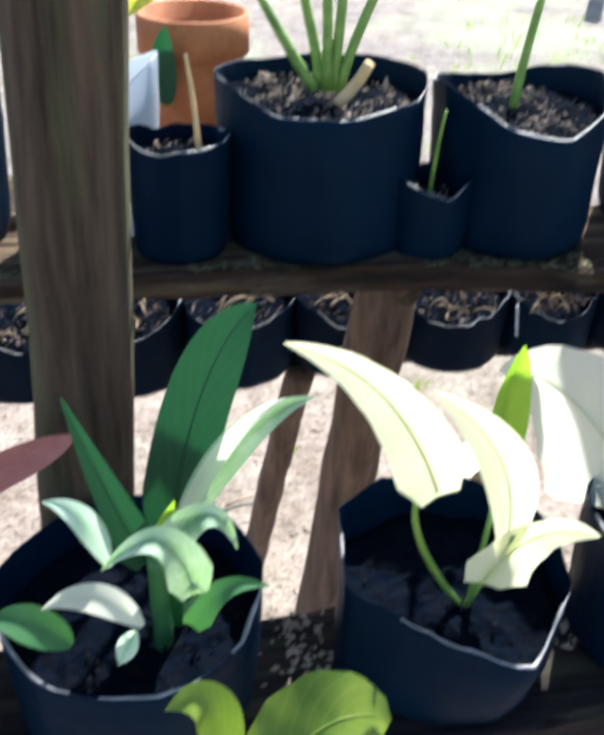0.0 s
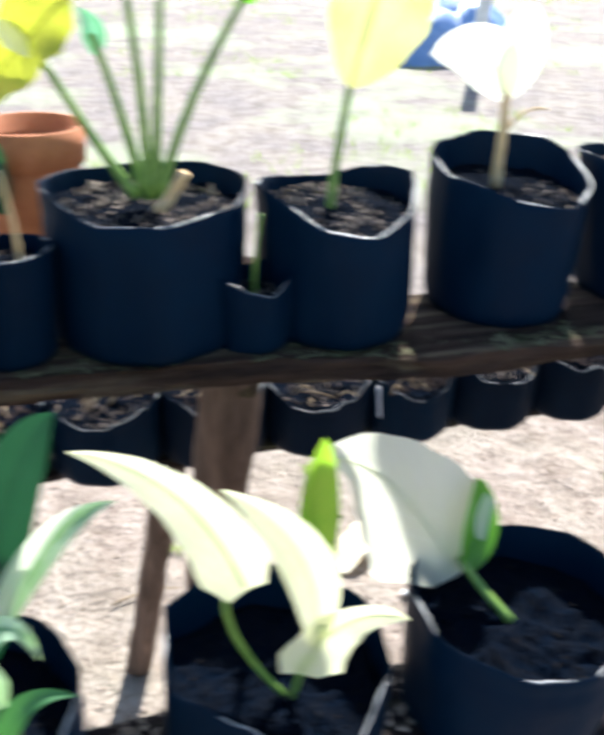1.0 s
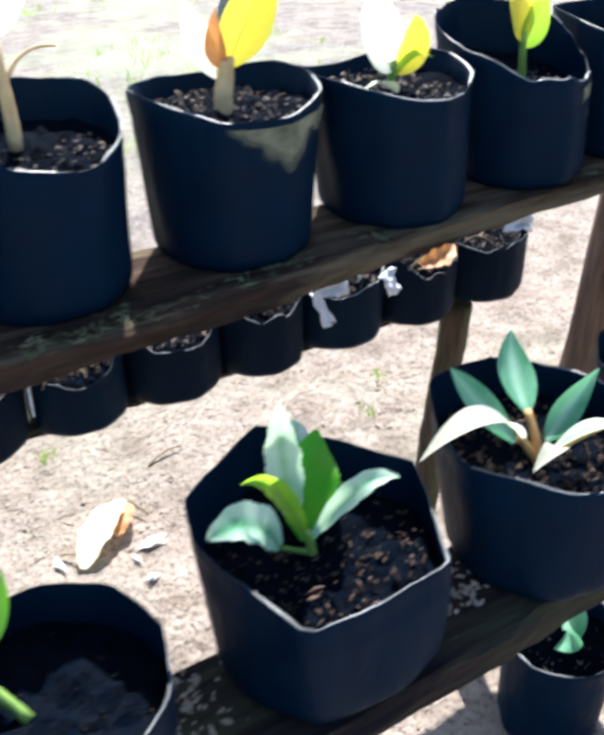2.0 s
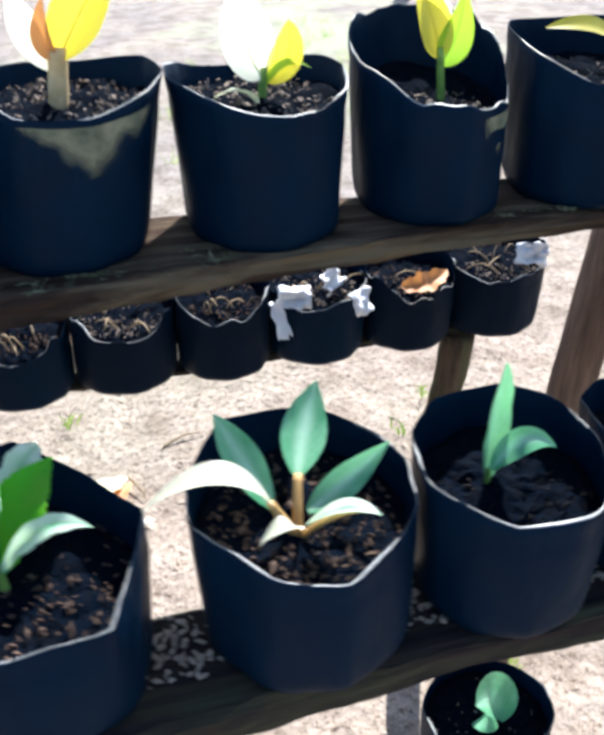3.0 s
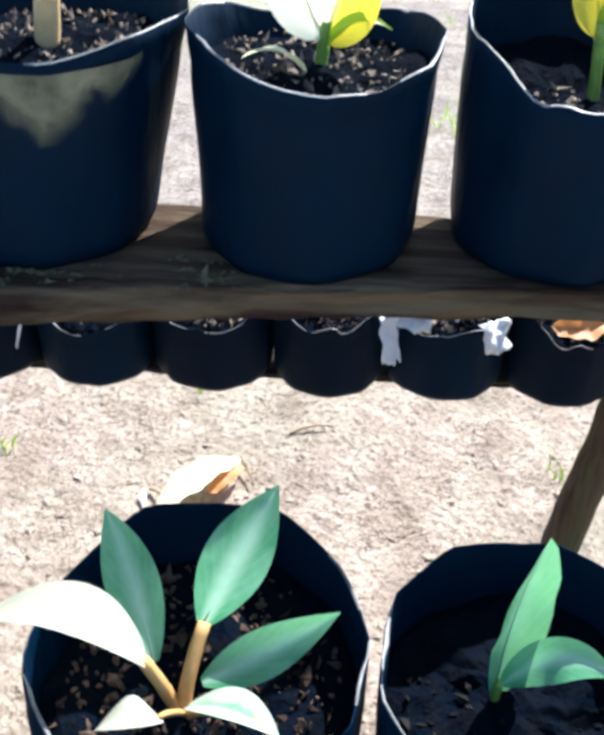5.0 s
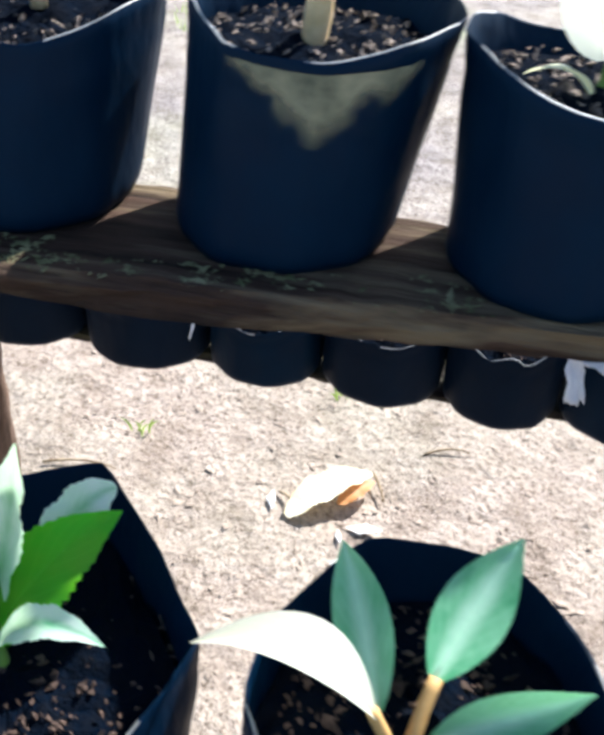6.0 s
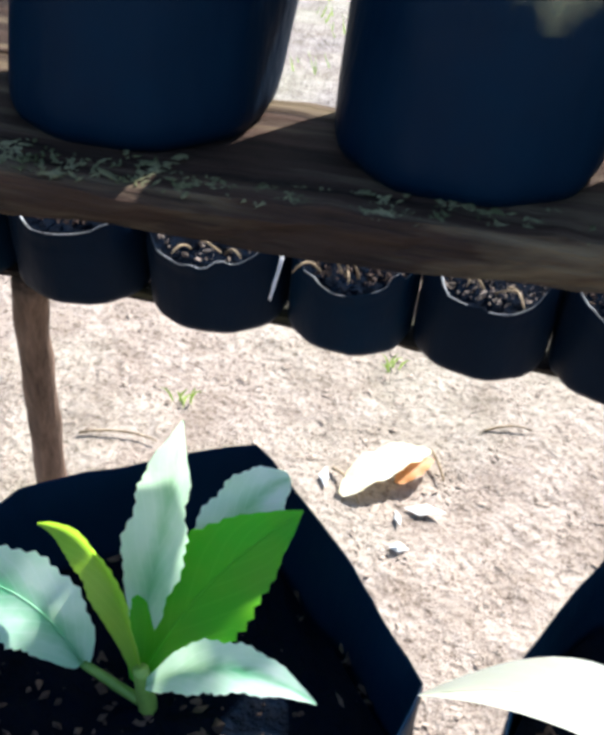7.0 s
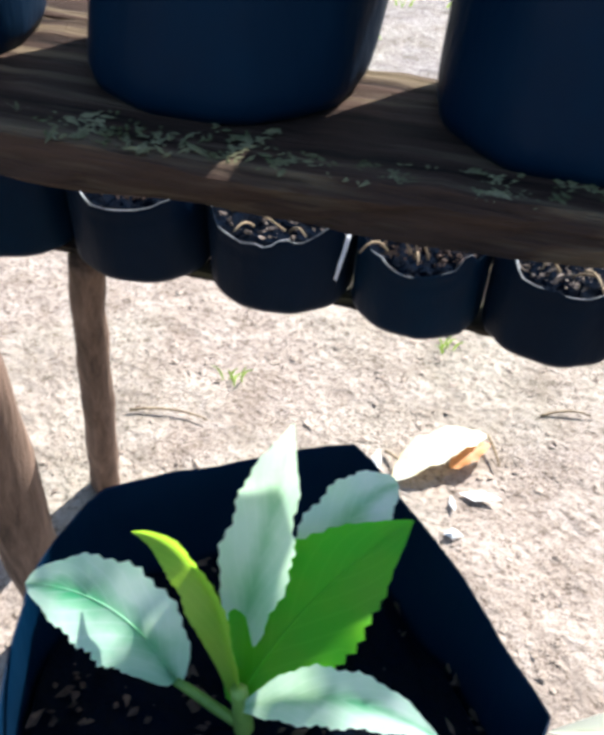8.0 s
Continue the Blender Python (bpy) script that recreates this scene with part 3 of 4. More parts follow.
rough_post("rack_post", (0.202, 1.338, 0), (0.268, 1.225, 0.547), 0.024, POST_PALE, 6.0, "thin brown post under the small seedling bags")
rough_post("rack_post", (1.345, 1.235, 0), (1.402, 1.225, 0.547), 0.029, POST, 8.0, "thin brown post under the small seedling bags")
rough_post("cross_bearer", (0.306, 0.84, 0.894), (0.306, 1.14, 0.894), 0.014, POST, 13.0, "short round bearer under the pot plank")
rough_post("rack_post", (0.10, 0.52, 0), (0.10, 0.52, 0.716), 0.022, POST, 9.0, "brown post under the lower plank")
rough_post("rack_post", (1.38, 0.52, 0), (1.38, 0.52, 0.716), 0.022, POST, 9.5, "brown post under the lower plank")

# ---- upper row ----
def potted(name, at, label, group, **bag):
    t = thing(name, at, label, "plant", group)
    grow_bag(t, at, **bag)
    return t


ROW_UP, ROW_LOW, ROW_BACK = "black plant bags on the upper plank", "black plant bags on the lower plank", "small seedling bags on the back plank"

p = potted("potted_lily", (0.203, 0.832, UP), "wide black bag of coarse mulch with long green leaf stalks", ROW_UP, r=0.098, h=0.138, seed=1.3, squash=1.08, dip=0.006, soil=0.020, chips=260, taper=0.92, taper_y=0.82, lean=(0, 0.17))
for a, m, c in (((0.196, 0.840, 1.112), (0.162, 0.85, 1.165), (0.124, 0.86, 1.232)), ((0.204, 0.845, 1.112), (0.189, 0.853, 1.180), (0.167, 0.86, 1.256)), ((0.207, 0.84, 1.110), (0.206, 0.85, 1.20), (0.197, 0.86, 1.300)),
                ((0.214, 0.84, 1.110), (0.221, 0.85, 1.20), (0.229, 0.86, 1.300)), ((0.218, 0.838, 1.110), (0.250, 0.85, 1.192), (0.304, 0.86, 1.285))):
    stalk(p, a, m, c, 0.0052, 0.0034, STEM_GREEN, "leaf_stalk")
stalk(p, (0.212, 0.81, 1.108), (0.224, 0.805, 1.124), (0.236, 0.80, 1.145), 0.0058, 0.0052, STEM_TAN, "cut_stub", "pale cut stub")
blade(p, (0.150, 0.87, 1.290), (0.105, 0.865, 1.245), (0.030, 0.85, 1.172), 0.066, LEAF_MOTTLED, "lance", (-0.3, -0.8, 0.4), 0.25, 0.35, label="mottled lime-yellow leaf")
blade(p, (0.124, 0.86, 1.232), (0.090, 0.87, 1.265), (0.010, 0.87, 1.290), 0.050, LEAF_PALE, "lance", (0, -0.5, 0.8), 0.2, 0.2)
blade(p, (0.124, 0.86, 1.232), (0.085, 0.875, 1.222), (0.040, 0.88, 1.185), 0.040, LEAF_PALE, "lance", (-0.2, -0.7, 0.6), 0.2, 0.2)
blade(p, (0.167, 0.862, 1.238), (0.168, 0.866, 1.258), (0.157, 0.87, 1.277), 0.022, LEAF_SHEEN, "lance", (0, -0.8, 0.4))
blade(p, (0.197, 0.86, 1.296), (0.18, 0.885, 1.35), (0.14, 0.92, 1.39), 0.07, LEAF, "oval", (0, -0.8, 0.5))
blade(p, (0.229, 0.86, 1.296), (0.25, 0.89, 1.36), (0.27, 0.94, 1.39), 0.07, LEAF, "oval", (0, -0.8, 0.5))
blade(p, (0.304, 0.86, 1.282), (0.34, 0.88, 1.34), (0.40, 0.90, 1.36), 0.07, LEAF, "oval", (0, -0.8, 0.5))

p = potted("potted_cutting", (0.391, 0.818, UP), "black bag with creased edge and one tall green stalk", ROW_UP, r=0.080, h=0.130, seed=2.7, taper=0.95, squash=1.28, taper_y=0.80, dip=0.013, soil=0.018, chips=220, lean=(0, 0.13))
stalk(p, (0.384, 0.825, 1.090), (0.390, 0.826, 1.155), (0.402, 0.828, 1.225), 0.0048, 0.0034, STEM_GREEN)
blade(p, (0.446, 0.845, 1.350), (0.424, 0.832, 1.285), (0.394, 0.815, 1.212), 0.104, LEAF_LEMON, "oval", (0.1, -0.9, 0.3), 0.15, 0.1, label="lemon-edged cream leaf hanging tip down")
stalk(p, (0.402, 0.828, 1.225), (0.420, 0.838, 1.285), (0.444, 0.848, 1.350), 0.0026, 0.0020, STEM_GREEN, "leaf_stalk")

p = potted("potted_cutting", (0.581, 0.826, UP), "black bag with a dry tan stalk and a cream leaf", ROW_UP, r=0.083, h=0.143, seed=3.9, taper=0.92, taper_y=0.84, squash=1.14, dip=0.004, tilt=0.013, soil=0.030, chips=70, lean=(0.10, 0.20))
stalk(p, (0.585, 0.862, 1.095), (0.584, 0.86, 1.15), (0.582, 0.86, 1.194), 0.0062, 0.0047, STEM_TAN)
blade(p, (0.583, 0.86, 1.188), (0.548, 0.855, 1.232), (0.490, 0.85, 1.236), 0.062, LEAF_PALE, "oval", (0, -1, 0.1), 0.2)
stalk(p, (0.585, 0.86, 1.150), (0.605, 0.86, 1.174), (0.633, 0.86, 1.177), 0.0022, 0.0012, STEM_TAN, "side_shoot")
blade(p, (0.583, 0.86, 1.19), (0.597, 0.87, 1.24), (0.612, 0.88, 1.28), 0.05, LEAF_PALE, "oval", (0, -0.8, 0.5))

B4 = dict(r=0.089, h=0.143, seed=5.1, flare=1.0, squash=1.10, dip=0.005, taper=0.85, taper_y=0.82, lean=(0.10, 0.20))
p = potted("potted_cutting", (0.771, 0.828, UP), "black bag with a mud smear, thick cut stalk and yellow leaf", ROW_UP, soil=0.024, chips=130, **B4)
stalk(p, (0.779, 0.85, 1.090), (0.782, 0.85, 1.118), (0.786, 0.85, 1.150), 0.0088, 0.0088, STEM_TAN, "stem", "thick pale cut stalk")
smear(p, (0.771, 0.828, UP), angles=(-118, -38), levels=(0.62, 0.93), label="pale dried mud smear", **B4)
blade(p, (0.786, 0.848, 1.140), (0.812, 0.85, 1.182), (0.846, 0.85, 1.228), 0.046, LEAF_YELLOW, "lance", (-0.2, -0.9, 0.3), 0.5)
blade(p, (0.782, 0.846, 1.140), (0.774, 0.846, 1.162), (0.779, 0.85, 1.192), 0.020, LEAF_RUST, "lance", (-0.5, -0.8, 0.2), 0.3)
blade(p, (0.780, 0.852, 1.130), (0.762, 0.855, 1.165), (0.752, 0.86, 1.20), 0.030, LEAF_PALE, "lance", (-0.2, -0.8, 0.5), 0.3)

p = potted("potted_seedling", (0.960, 0.825, UP), "black bag with a pale young yellow-green leaf", ROW_UP, r=0.087, h=0.134, seed=6.4, flare=1.3, squash=1.16, dip=0.009, soil=0.022, chips=140, taper=0.87, taper_y=0.80, lean=(0.02, 0.18))
stalk(p, (0.964, 0.84, 1.080), (0.966, 0.84, 1.104), (0.968, 0.84, 1.122), 0.0048, 0.0036, STEM_GREEN)
blade(p, (0.967, 0.84, 1.114), (0.951, 0.842, 1.148), (0.949, 0.85, 1.195), 0.050, LEAF_PALE, "oval", (0, -0.9, 0.4), 0.3)
blade(p, (0.969, 0.84, 1.110), (0.989, 0.836, 1.132), (0.990, 0.835, 1.164), 0.032, LEAF_YELLOW, "oval", (-0.4, -0.8, 0.4), 0.3)
blade(p, (0.966, 0.84, 1.102), (0.985, 0.832, 1.126), (1.010, 0.83, 1.121), 0.009, LEAF_LIME, "lance")
blade(p, (0.955, 0.815, 1.097), (0.936, 0.812, 1.110), (0.914, 0.818, 1.103), 0.020, LEAF_CREAM, "lance", (0, 0.2, 1), name="withered_leaf", label="withered pale leaf lying on the soil")

B6 = dict(r=0.077, h=0.135, seed=7.2, taper=0.95, squash=1.22, dip=0.002, taper_y=0.82, lean=(0.03, 0.20))
p = potted("potted_seedling", (1.137, 0.832, UP), "tall creased black bag with a bright yellow-green shoot", ROW_UP, rag=0.012, soil=0.040, chips=70, peaks=0.012, tilt=0.026, **B6)
stalk(p, (1.154, 0.85, 1.060), (1.152, 0.85, 1.092), (1.148, 0.85, 1.126), 0.0048, 0.0036, STEM_GREEN)
smear(p, (1.137, 0.832, UP), angles=(-75, -35), levels=(0.46, 0.76), label="pale dried mud smear", **B6)
blade(p, (1.148, 0.85, 1.116), (1.138, 0.85, 1.152), (1.112, 0.85, 1.205), 0.036, LEAF_YELLOW, "lance", (0, -0.9, 0.4), 0.3)
blade(p, (1.149, 0.85, 1.110), (1.164, 0.85, 1.136), (1.170, 0.85, 1.180), 0.034, LEAF_LIME, "lance", (0, -0.9, 0.4), 0.3)
blade(p, (1.149, 0.85, 1.114), (1.146, 0.86, 1.155), (1.142, 0.88, 1.205), 0.03, LEAF_PALE, "lance", (0, -0.9, 0.4), 0.3)

p = potted("potted_seedling", (1.316, 0.828, UP), "black bag with a drooping yellow leaf over its edge", ROW_UP, r=0.086, h=0.142, seed=8.8, taper=0.95, squash=1.12, rag=0.010, dip=0.006, tilt=0.008, soil=0.035, chips=60, taper_y=0.84, lean=(0.04, 0.17))
stalk(p, (1.335, 0.822, 1.075), (1.332, 0.82, 1.092), (1.326, 0.82, 1.106), 0.004, 0.003, STEM_GREEN)
blade(p, (1.328, 0.82, 1.100), (1.298, 0.805, 1.142), (1.232, 0.80, 1.150), 0.026, LEAF_YELLOW, "strap", (0, -0.5, 0.8))
stalk(p, (1.345, 0.83, 1.075), (1.352, 0.83, 1.11), (1.366, 0.84, 1.155), 0.0036, 0.0024, STEM_GREEN, "leaf_stalk")
blade(p, (1.366, 0.84, 1.155), (1.385, 0.845, 1.185), (1.42, 0.85, 1.195), 0.04, LEAF_MINT, "oval", (0, -0.8, 0.5))

for i, x in enumerate((1.515, 1.70, 1.885)):
    p = potted("potted_seedling", (x, 0.830, UP), "black bag with a small green leafy seedling", ROW_UP, r=0.088, h=0.14 + 0.006 * (i % 2), seed=10.3 + i * 1.7, dip=0.008, soil=0.03, chips=40)
    stalk(p, (x, 0.86, 1.07), (x + 0.003, 0.86, 1.10), (x, 0.86, 1.13), 0.004, 0.003, STEM_GREEN)
    for k in range(4):
        w = k * 1.57 + i
        blade(p, (x, 0.86, 1.11), (x + 0.03 * math.cos(w), 0.86 + 0.03 * math.sin(w), 1.155), (x + 0.075 * math.cos(w), 0.86 + 0.075 * math.sin(w), 1.17), 0.035, LEAF if k % 2 else LEAF_MINT, "lance")

p = potted("seedling_bag", (0.068, 0.805, UP), "low dark bag with a thin dry stick", ROW_UP, r=0.046, h=0.108, seed=14.2, dip=0.004, soil=0.02, chips=30)
stalk(p, (0.086, 0.79, 1.065), (0.083, 0.785, 1.115), (0.077, 0.78, 1.160), 0.003, 0.0015, STEM_TAN, "stick")
p = potted("seedling_bag", (0.296, 0.784, UP), "small black bag with a thin green shoot, between bigger bags", ROW_UP, r=0.040, h=0.070, seed=15.6, dip=0.006, soil=0.02, chips=20)
stalk(p, (0.296, 0.78, 1.025), (0.296, 0.775, 1.07), (0.299, 0.77, 1.112), 0.0024, 0.0014, STEM_GREEN)
p = potted("plastic_bag", (0.006, 0.872, UP), "light grey crumpled plastic bag of soil", ROW_UP, r=0.050, h=0.150, seed=16.9, dip=0.012, soil=0.03, mat=BAG_GREY, chips=20)
p = potted("seedling_bag", (-0.17, 0.855, UP), "black plant bag behind the corner post", ROW_UP, r=0.088, h=0.14, seed=17.7, dip=0.006, soil=0.02, chips=90)


def clay_pot(at, r, h):
    x, y, z = at
    t = thing("clay_pot", at, "orange clay flower pot with a dark plant in it", "pot")
    bm = bmesh.new()
    prof = [(0.0, 0.0), (0.66, 0.0), (0.70, 0.02), (0.90, 0.78), (0.91, 0.80), (1.0, 0.80), (1.0, 1.0), (0.92, 1.0), (0.90, 0.9), (0.0, 0.88)]
    prev = None
    for q, g in prof:
        ring = [bm.verts.new((x + r * q * math.cos(w), y + r * q * math.sin(w), z + h * g)) for w in [2 * math.pi * k / 40 for k in range(40)]] if q else None
        if prev and ring:
            for k in range(40):
                bm.faces.new((prev[k], prev[(k + 1) % 40], ring[(k + 1) % 40], ring[k]))
        if ring and not prev:
            bm.faces.new(ring[::-1])
        prev = ring or prev
    bm.faces.new(prev)
    part("pot", bm, CLAY, t)
    bm = bmesh.new()
    bm.faces.new([bm.verts.new((x + r * 0.89 * math.cos(w), y + r * 0.89 * math.sin(w), z + h * 0.89)) for w in [2 * math.pi * k / 40 for k in range(40)]])
    rnd = random.Random(3)
    for _ in range(120):
        g, w = math.sqrt(rnd.random()) * 0.82 * r, rnd.random() * 6.283
        lump(bm, Vector((x + g * math.cos(w), y + g * math.sin(w), z + h * 0.89)), (0.004, 0.003, 0.002), rnd)
    part("soil", bm, SOIL, t, smooth=False)
    return t


t = clay_pot((0.104, 1.07, 0.928), 0.062, 0.205)
rough_beam("pot_plank", -0.6, 0.5, 1.00, 1.14, 0.906, 0.928, PLANK, 12.0, "short plank holding a clay pot behind the upper row", "plank")
blade(t, (0.070, 1.005, 1.05), (0.066, 0.995, 1.09), (0.070, 0.99, 1.135), 0.028, LEAF_DARK, "oval", (0, -1, 0.2))

# ---- lower row, nearest the camera ----
p = potted("potted_lily", (0.006, 0.484, LOW), "black bag crowded with pale and dark strap-leaved shoots", ROW_LOW, r=0.092, h=0.122, seed=21.3, facets=0.06, chip_mat=CHIP_SHADED, dip=0.004, soil=0.035, chips=40, taper_y=0.85, tilt=0.006)
for a, m, c, w, mat, sh in (((0.034, 0.500, 0.885), (0.062, 0.525, 1.000), (0.101, 0.53, 1.068), 0.046, LEAF_DARK, "strap"), ((0.020, 0.455, 0.925), (0.000, 0.45, 0.995), (-0.018, 0.45, 1.062), 0.030, LEAF_DARK, "taper"),
                             ((0.036, 0.485, 0.905), (0.083, 0.492, 0.985), (0.133, 0.49, 1.020), 0.024, LEAF_STRIPE, "lance"), ((0.034, 0.480, 0.905), (0.072, 0.485, 0.985), (0.112, 0.48, 1.028), 0.012, LEAF_PALE, "lance"),
                             ((0.034, 0.440, 0.950), (0.060, 0.440, 0.974), (0.077, 0.44, 0.944), 0.026, LEAF_STRIPE, "taper"),
                             ((0.048, 0.412, 0.938), (0.030, 0.410, 0.985), (-0.004, 0.41, 0.968), 0.032, LEAF_STRIPE, "taper"), ((-0.002, 0.440, 0.940), (-0.014, 0.44, 0.980), (-0.035, 0.44, 0.997), 0.016, LEAF_MINT, "lance"),
                             ((0.016, 0.410, 0.918), (-0.010, 0.41, 0.946), (-0.040, 0.41, 0.942), 0.018, LEAF_PALE, "lance"), ((0.012, 0.40, 0.926), (0.006, 0.40, 0.912), (0.000, 0.40, 0.898), 0.013, LEAF_MINT, "lance"),
                             ((0.046, 0.43, 0.890), (0.068, 0.43, 0.920), (0.096, 0.43, 0.918), 0.024, LEAF_MID, "taper"), ((-0.03, 0.43, 0.885), (-0.052, 0.43, 0.908), (-0.074, 0.43, 0.916), 0.024, LEAF_MID, "oval"),
                             ((0.028, 0.45, 0.935), (0.033, 0.45, 0.955), (0.040, 0.45, 0.980), 0.014, LEAF_LIME, "lance")):
    blade(p, a, m, c, w, mat, sh)
stalk(p, (0.028, 0.46, 0.83), (0.027, 0.455, 0.88), (0.026, 0.445, 0.94), 0.007, 0.006, LEAF_MID)
stalk(p, (0.040, 0.475, 0.83), (0.038, 0.475, 0.87), (0.036, 0.48, 0.91), 0.006, 0.005, LEAF_MID)

p = potted("potted_arrowhead", (0.243, 0.484, LOW), "creased black bag with arching pale arrow-shaped leaves", ROW_LOW, r=0.084, h=0.112, taper=1.0, seed=22.4, dip=0.004, soil=0.034, chips=20, peaks=0.010, tilt=0.014, chip_mat=CHIP_SHADED, taper_y=0.8, outline=((12, 1.02), (62, 1.05), (96, 1.16), (142, 1.18), (196, 1.10), (284, 1.26), (335, 1.05)))
stalk(p, (0.248, 0.468, 0.832), (0.208, 0.466, 0.905), (0.201, 0.463, 0.955), 0.0026, 0.0020, STEM_GREEN, "leaf_stalk")
stalk(p, (0.250, 0.466, 0.832), (0.253, 0.45, 0.885), (0.262, 0.44, 0.930), 0.0026, 0.0020, STEM_GREEN, "leaf_stalk")
stalk(p, (0.254, 0.470, 0.832), (0.268, 0.49, 0.885), (0.284, 0.515, 0.930), 0.0026, 0.0020, STEM_GREEN, "leaf_stalk")
blade(p, (0.213, 0.458, 0.955), (0.170, 0.462, 1.036), (0.107, 0.46, 1.081), 0.056, LEAF_CREAM, "taper", (0.1, -1, 0.05), 0.25, 0.1)
blade(p, (0.258, 0.442, 0.905), (0.246, 0.44, 0.990), (0.194, 0.445, 1.050), 0.036, LEAF_CREAM, "lance", (0.2, -1, 0.0), 0.3)
blade(p, (0.247, 0.442, 0.885), (0.280, 0.44, 0.926), (0.327, 0.44, 0.919), 0.058, LEAF_CREAM, "taper", (0.0, -1, 0.1), 0.2, 0.1)
blade(p, (0.286, 0.515, 0.905), (0.280, 0.52, 0.965), (0.285, 0.52, 1.028), 0.038, LEAF_LIME, "oval", (0.3, -0.9, 0.3), 0.3)

p = potted("potted_arrowhead", (0.447, 0.486, LOW), "black bag of dark soil with one broad drooping pale leaf", ROW_LOW, r=0.092, h=0.118, taper_y=0.85, tilt=0.005, seed=23.8, squash=0.95, facets=0.06, taper=0.95, chip_mat=CHIP_SHADED, dip=0.004, soil=0.035, chips=40)
stalk(p, (0.446, 0.49, 0.842), (0.428, 0.515, 0.862), (0.412, 0.53, 0.885), 0.0042, 0.003, STEM_GREEN, "leaf_stalk")
# the white of this blade is sunlight painted into its material
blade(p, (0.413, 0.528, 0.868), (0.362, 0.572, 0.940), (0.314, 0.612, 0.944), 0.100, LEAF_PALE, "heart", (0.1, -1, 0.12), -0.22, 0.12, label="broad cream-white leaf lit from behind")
blade(p, (0.416, 0.526, 0.872), (0.432, 0.548, 0.905), (0.438, 0.565, 0.938), 0.054, LEAF, "oval", (0.5, -0.6, 0.4), 0.3)

p = potted("potted_seedling", (0.690, 0.512, LOW), "wide black bag of dark soil with a serrated bright green seedling", ROW_LOW, r=0.102, h=0.119, seed=24.9, squash=1.0, dip=0.0, tilt=0.012, taper=0.93, taper_y=0.78, lean=(0, 0.20), chip_mat=MULCH_BROWN, soil=0.042, chips=170, outline=((6, 1.02), (85, 1.12), (150, 1.0), (174, 0.97), (237, 1.20), (308, 1.06)))
stalk(p, (0.684, 0.532, 0.830), (0.683, 0.532, 0.846), (0.681, 0.533, 0.862), 0.0045, 0.0035, STEM_GREEN)
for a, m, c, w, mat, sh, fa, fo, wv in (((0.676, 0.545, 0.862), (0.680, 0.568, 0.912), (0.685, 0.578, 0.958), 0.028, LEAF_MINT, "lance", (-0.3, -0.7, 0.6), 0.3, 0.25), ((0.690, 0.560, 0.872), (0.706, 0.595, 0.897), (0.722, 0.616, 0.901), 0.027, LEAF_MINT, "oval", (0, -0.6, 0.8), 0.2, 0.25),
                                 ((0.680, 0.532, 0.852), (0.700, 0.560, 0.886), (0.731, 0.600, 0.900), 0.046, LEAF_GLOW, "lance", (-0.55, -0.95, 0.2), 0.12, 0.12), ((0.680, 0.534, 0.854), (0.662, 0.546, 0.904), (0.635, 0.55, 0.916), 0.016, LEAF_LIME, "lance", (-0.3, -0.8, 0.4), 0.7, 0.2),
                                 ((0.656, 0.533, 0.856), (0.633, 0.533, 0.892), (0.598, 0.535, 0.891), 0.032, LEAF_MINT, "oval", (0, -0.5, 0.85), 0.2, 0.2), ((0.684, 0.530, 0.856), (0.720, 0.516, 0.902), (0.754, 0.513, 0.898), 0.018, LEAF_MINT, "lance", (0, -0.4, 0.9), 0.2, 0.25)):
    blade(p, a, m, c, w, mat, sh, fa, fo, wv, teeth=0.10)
stalk(p, (0.682, 0.532, 0.840), (0.668, 0.533, 0.848), (0.656, 0.533, 0.857), 0.0025, 0.002, STEM_GREEN, "leaf_stalk")

p = potted("potted_seedling", (0.914, 0.512, LOW), "black bag of brown soil with a seedling, its leaf sheen painted silvery", ROW_LOW, r=0.090, h=0.123, tilt=0.004, taper_y=0.78, lean=(0, 0.20), seed=26.1, squash=1.13, facets=0.05, taper=0.92, dip=0.003, soil=0.034, chips=260, chip_mat=MULCH_BROWN)
for a, m, c, w, mat, sh in (((0.889, 0.530, 0.868), (0.872, 0.565, 0.898), (0.857, 0.585, 0.926), 0.030, LEAF_SHEEN, "lance"), ((0.914, 0.545, 0.882), (0.932, 0.585, 0.898), (0.951, 0.614, 0.922), 0.038, LEAF_SHEEN, "lance"), ((0.916, 0.520, 0.866), (0.952, 0.532, 0.880), (0.987, 0.535, 0.909), 0.026, LEAF_SHEEN, "lance"),
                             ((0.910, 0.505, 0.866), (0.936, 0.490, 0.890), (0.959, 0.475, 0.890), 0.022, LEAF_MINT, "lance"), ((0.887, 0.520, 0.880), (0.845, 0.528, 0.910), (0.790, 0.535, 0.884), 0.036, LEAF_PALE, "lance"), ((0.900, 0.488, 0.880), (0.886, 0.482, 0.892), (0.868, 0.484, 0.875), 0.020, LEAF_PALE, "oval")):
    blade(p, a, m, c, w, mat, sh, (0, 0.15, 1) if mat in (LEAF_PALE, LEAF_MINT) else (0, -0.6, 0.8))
stalk(p, (0.907, 0.513, 0.846), (0.908, 0.522, 0.864), (0.915, 0.545, 0.884), 0.0045, 0.0036, STEM_ORANGE)
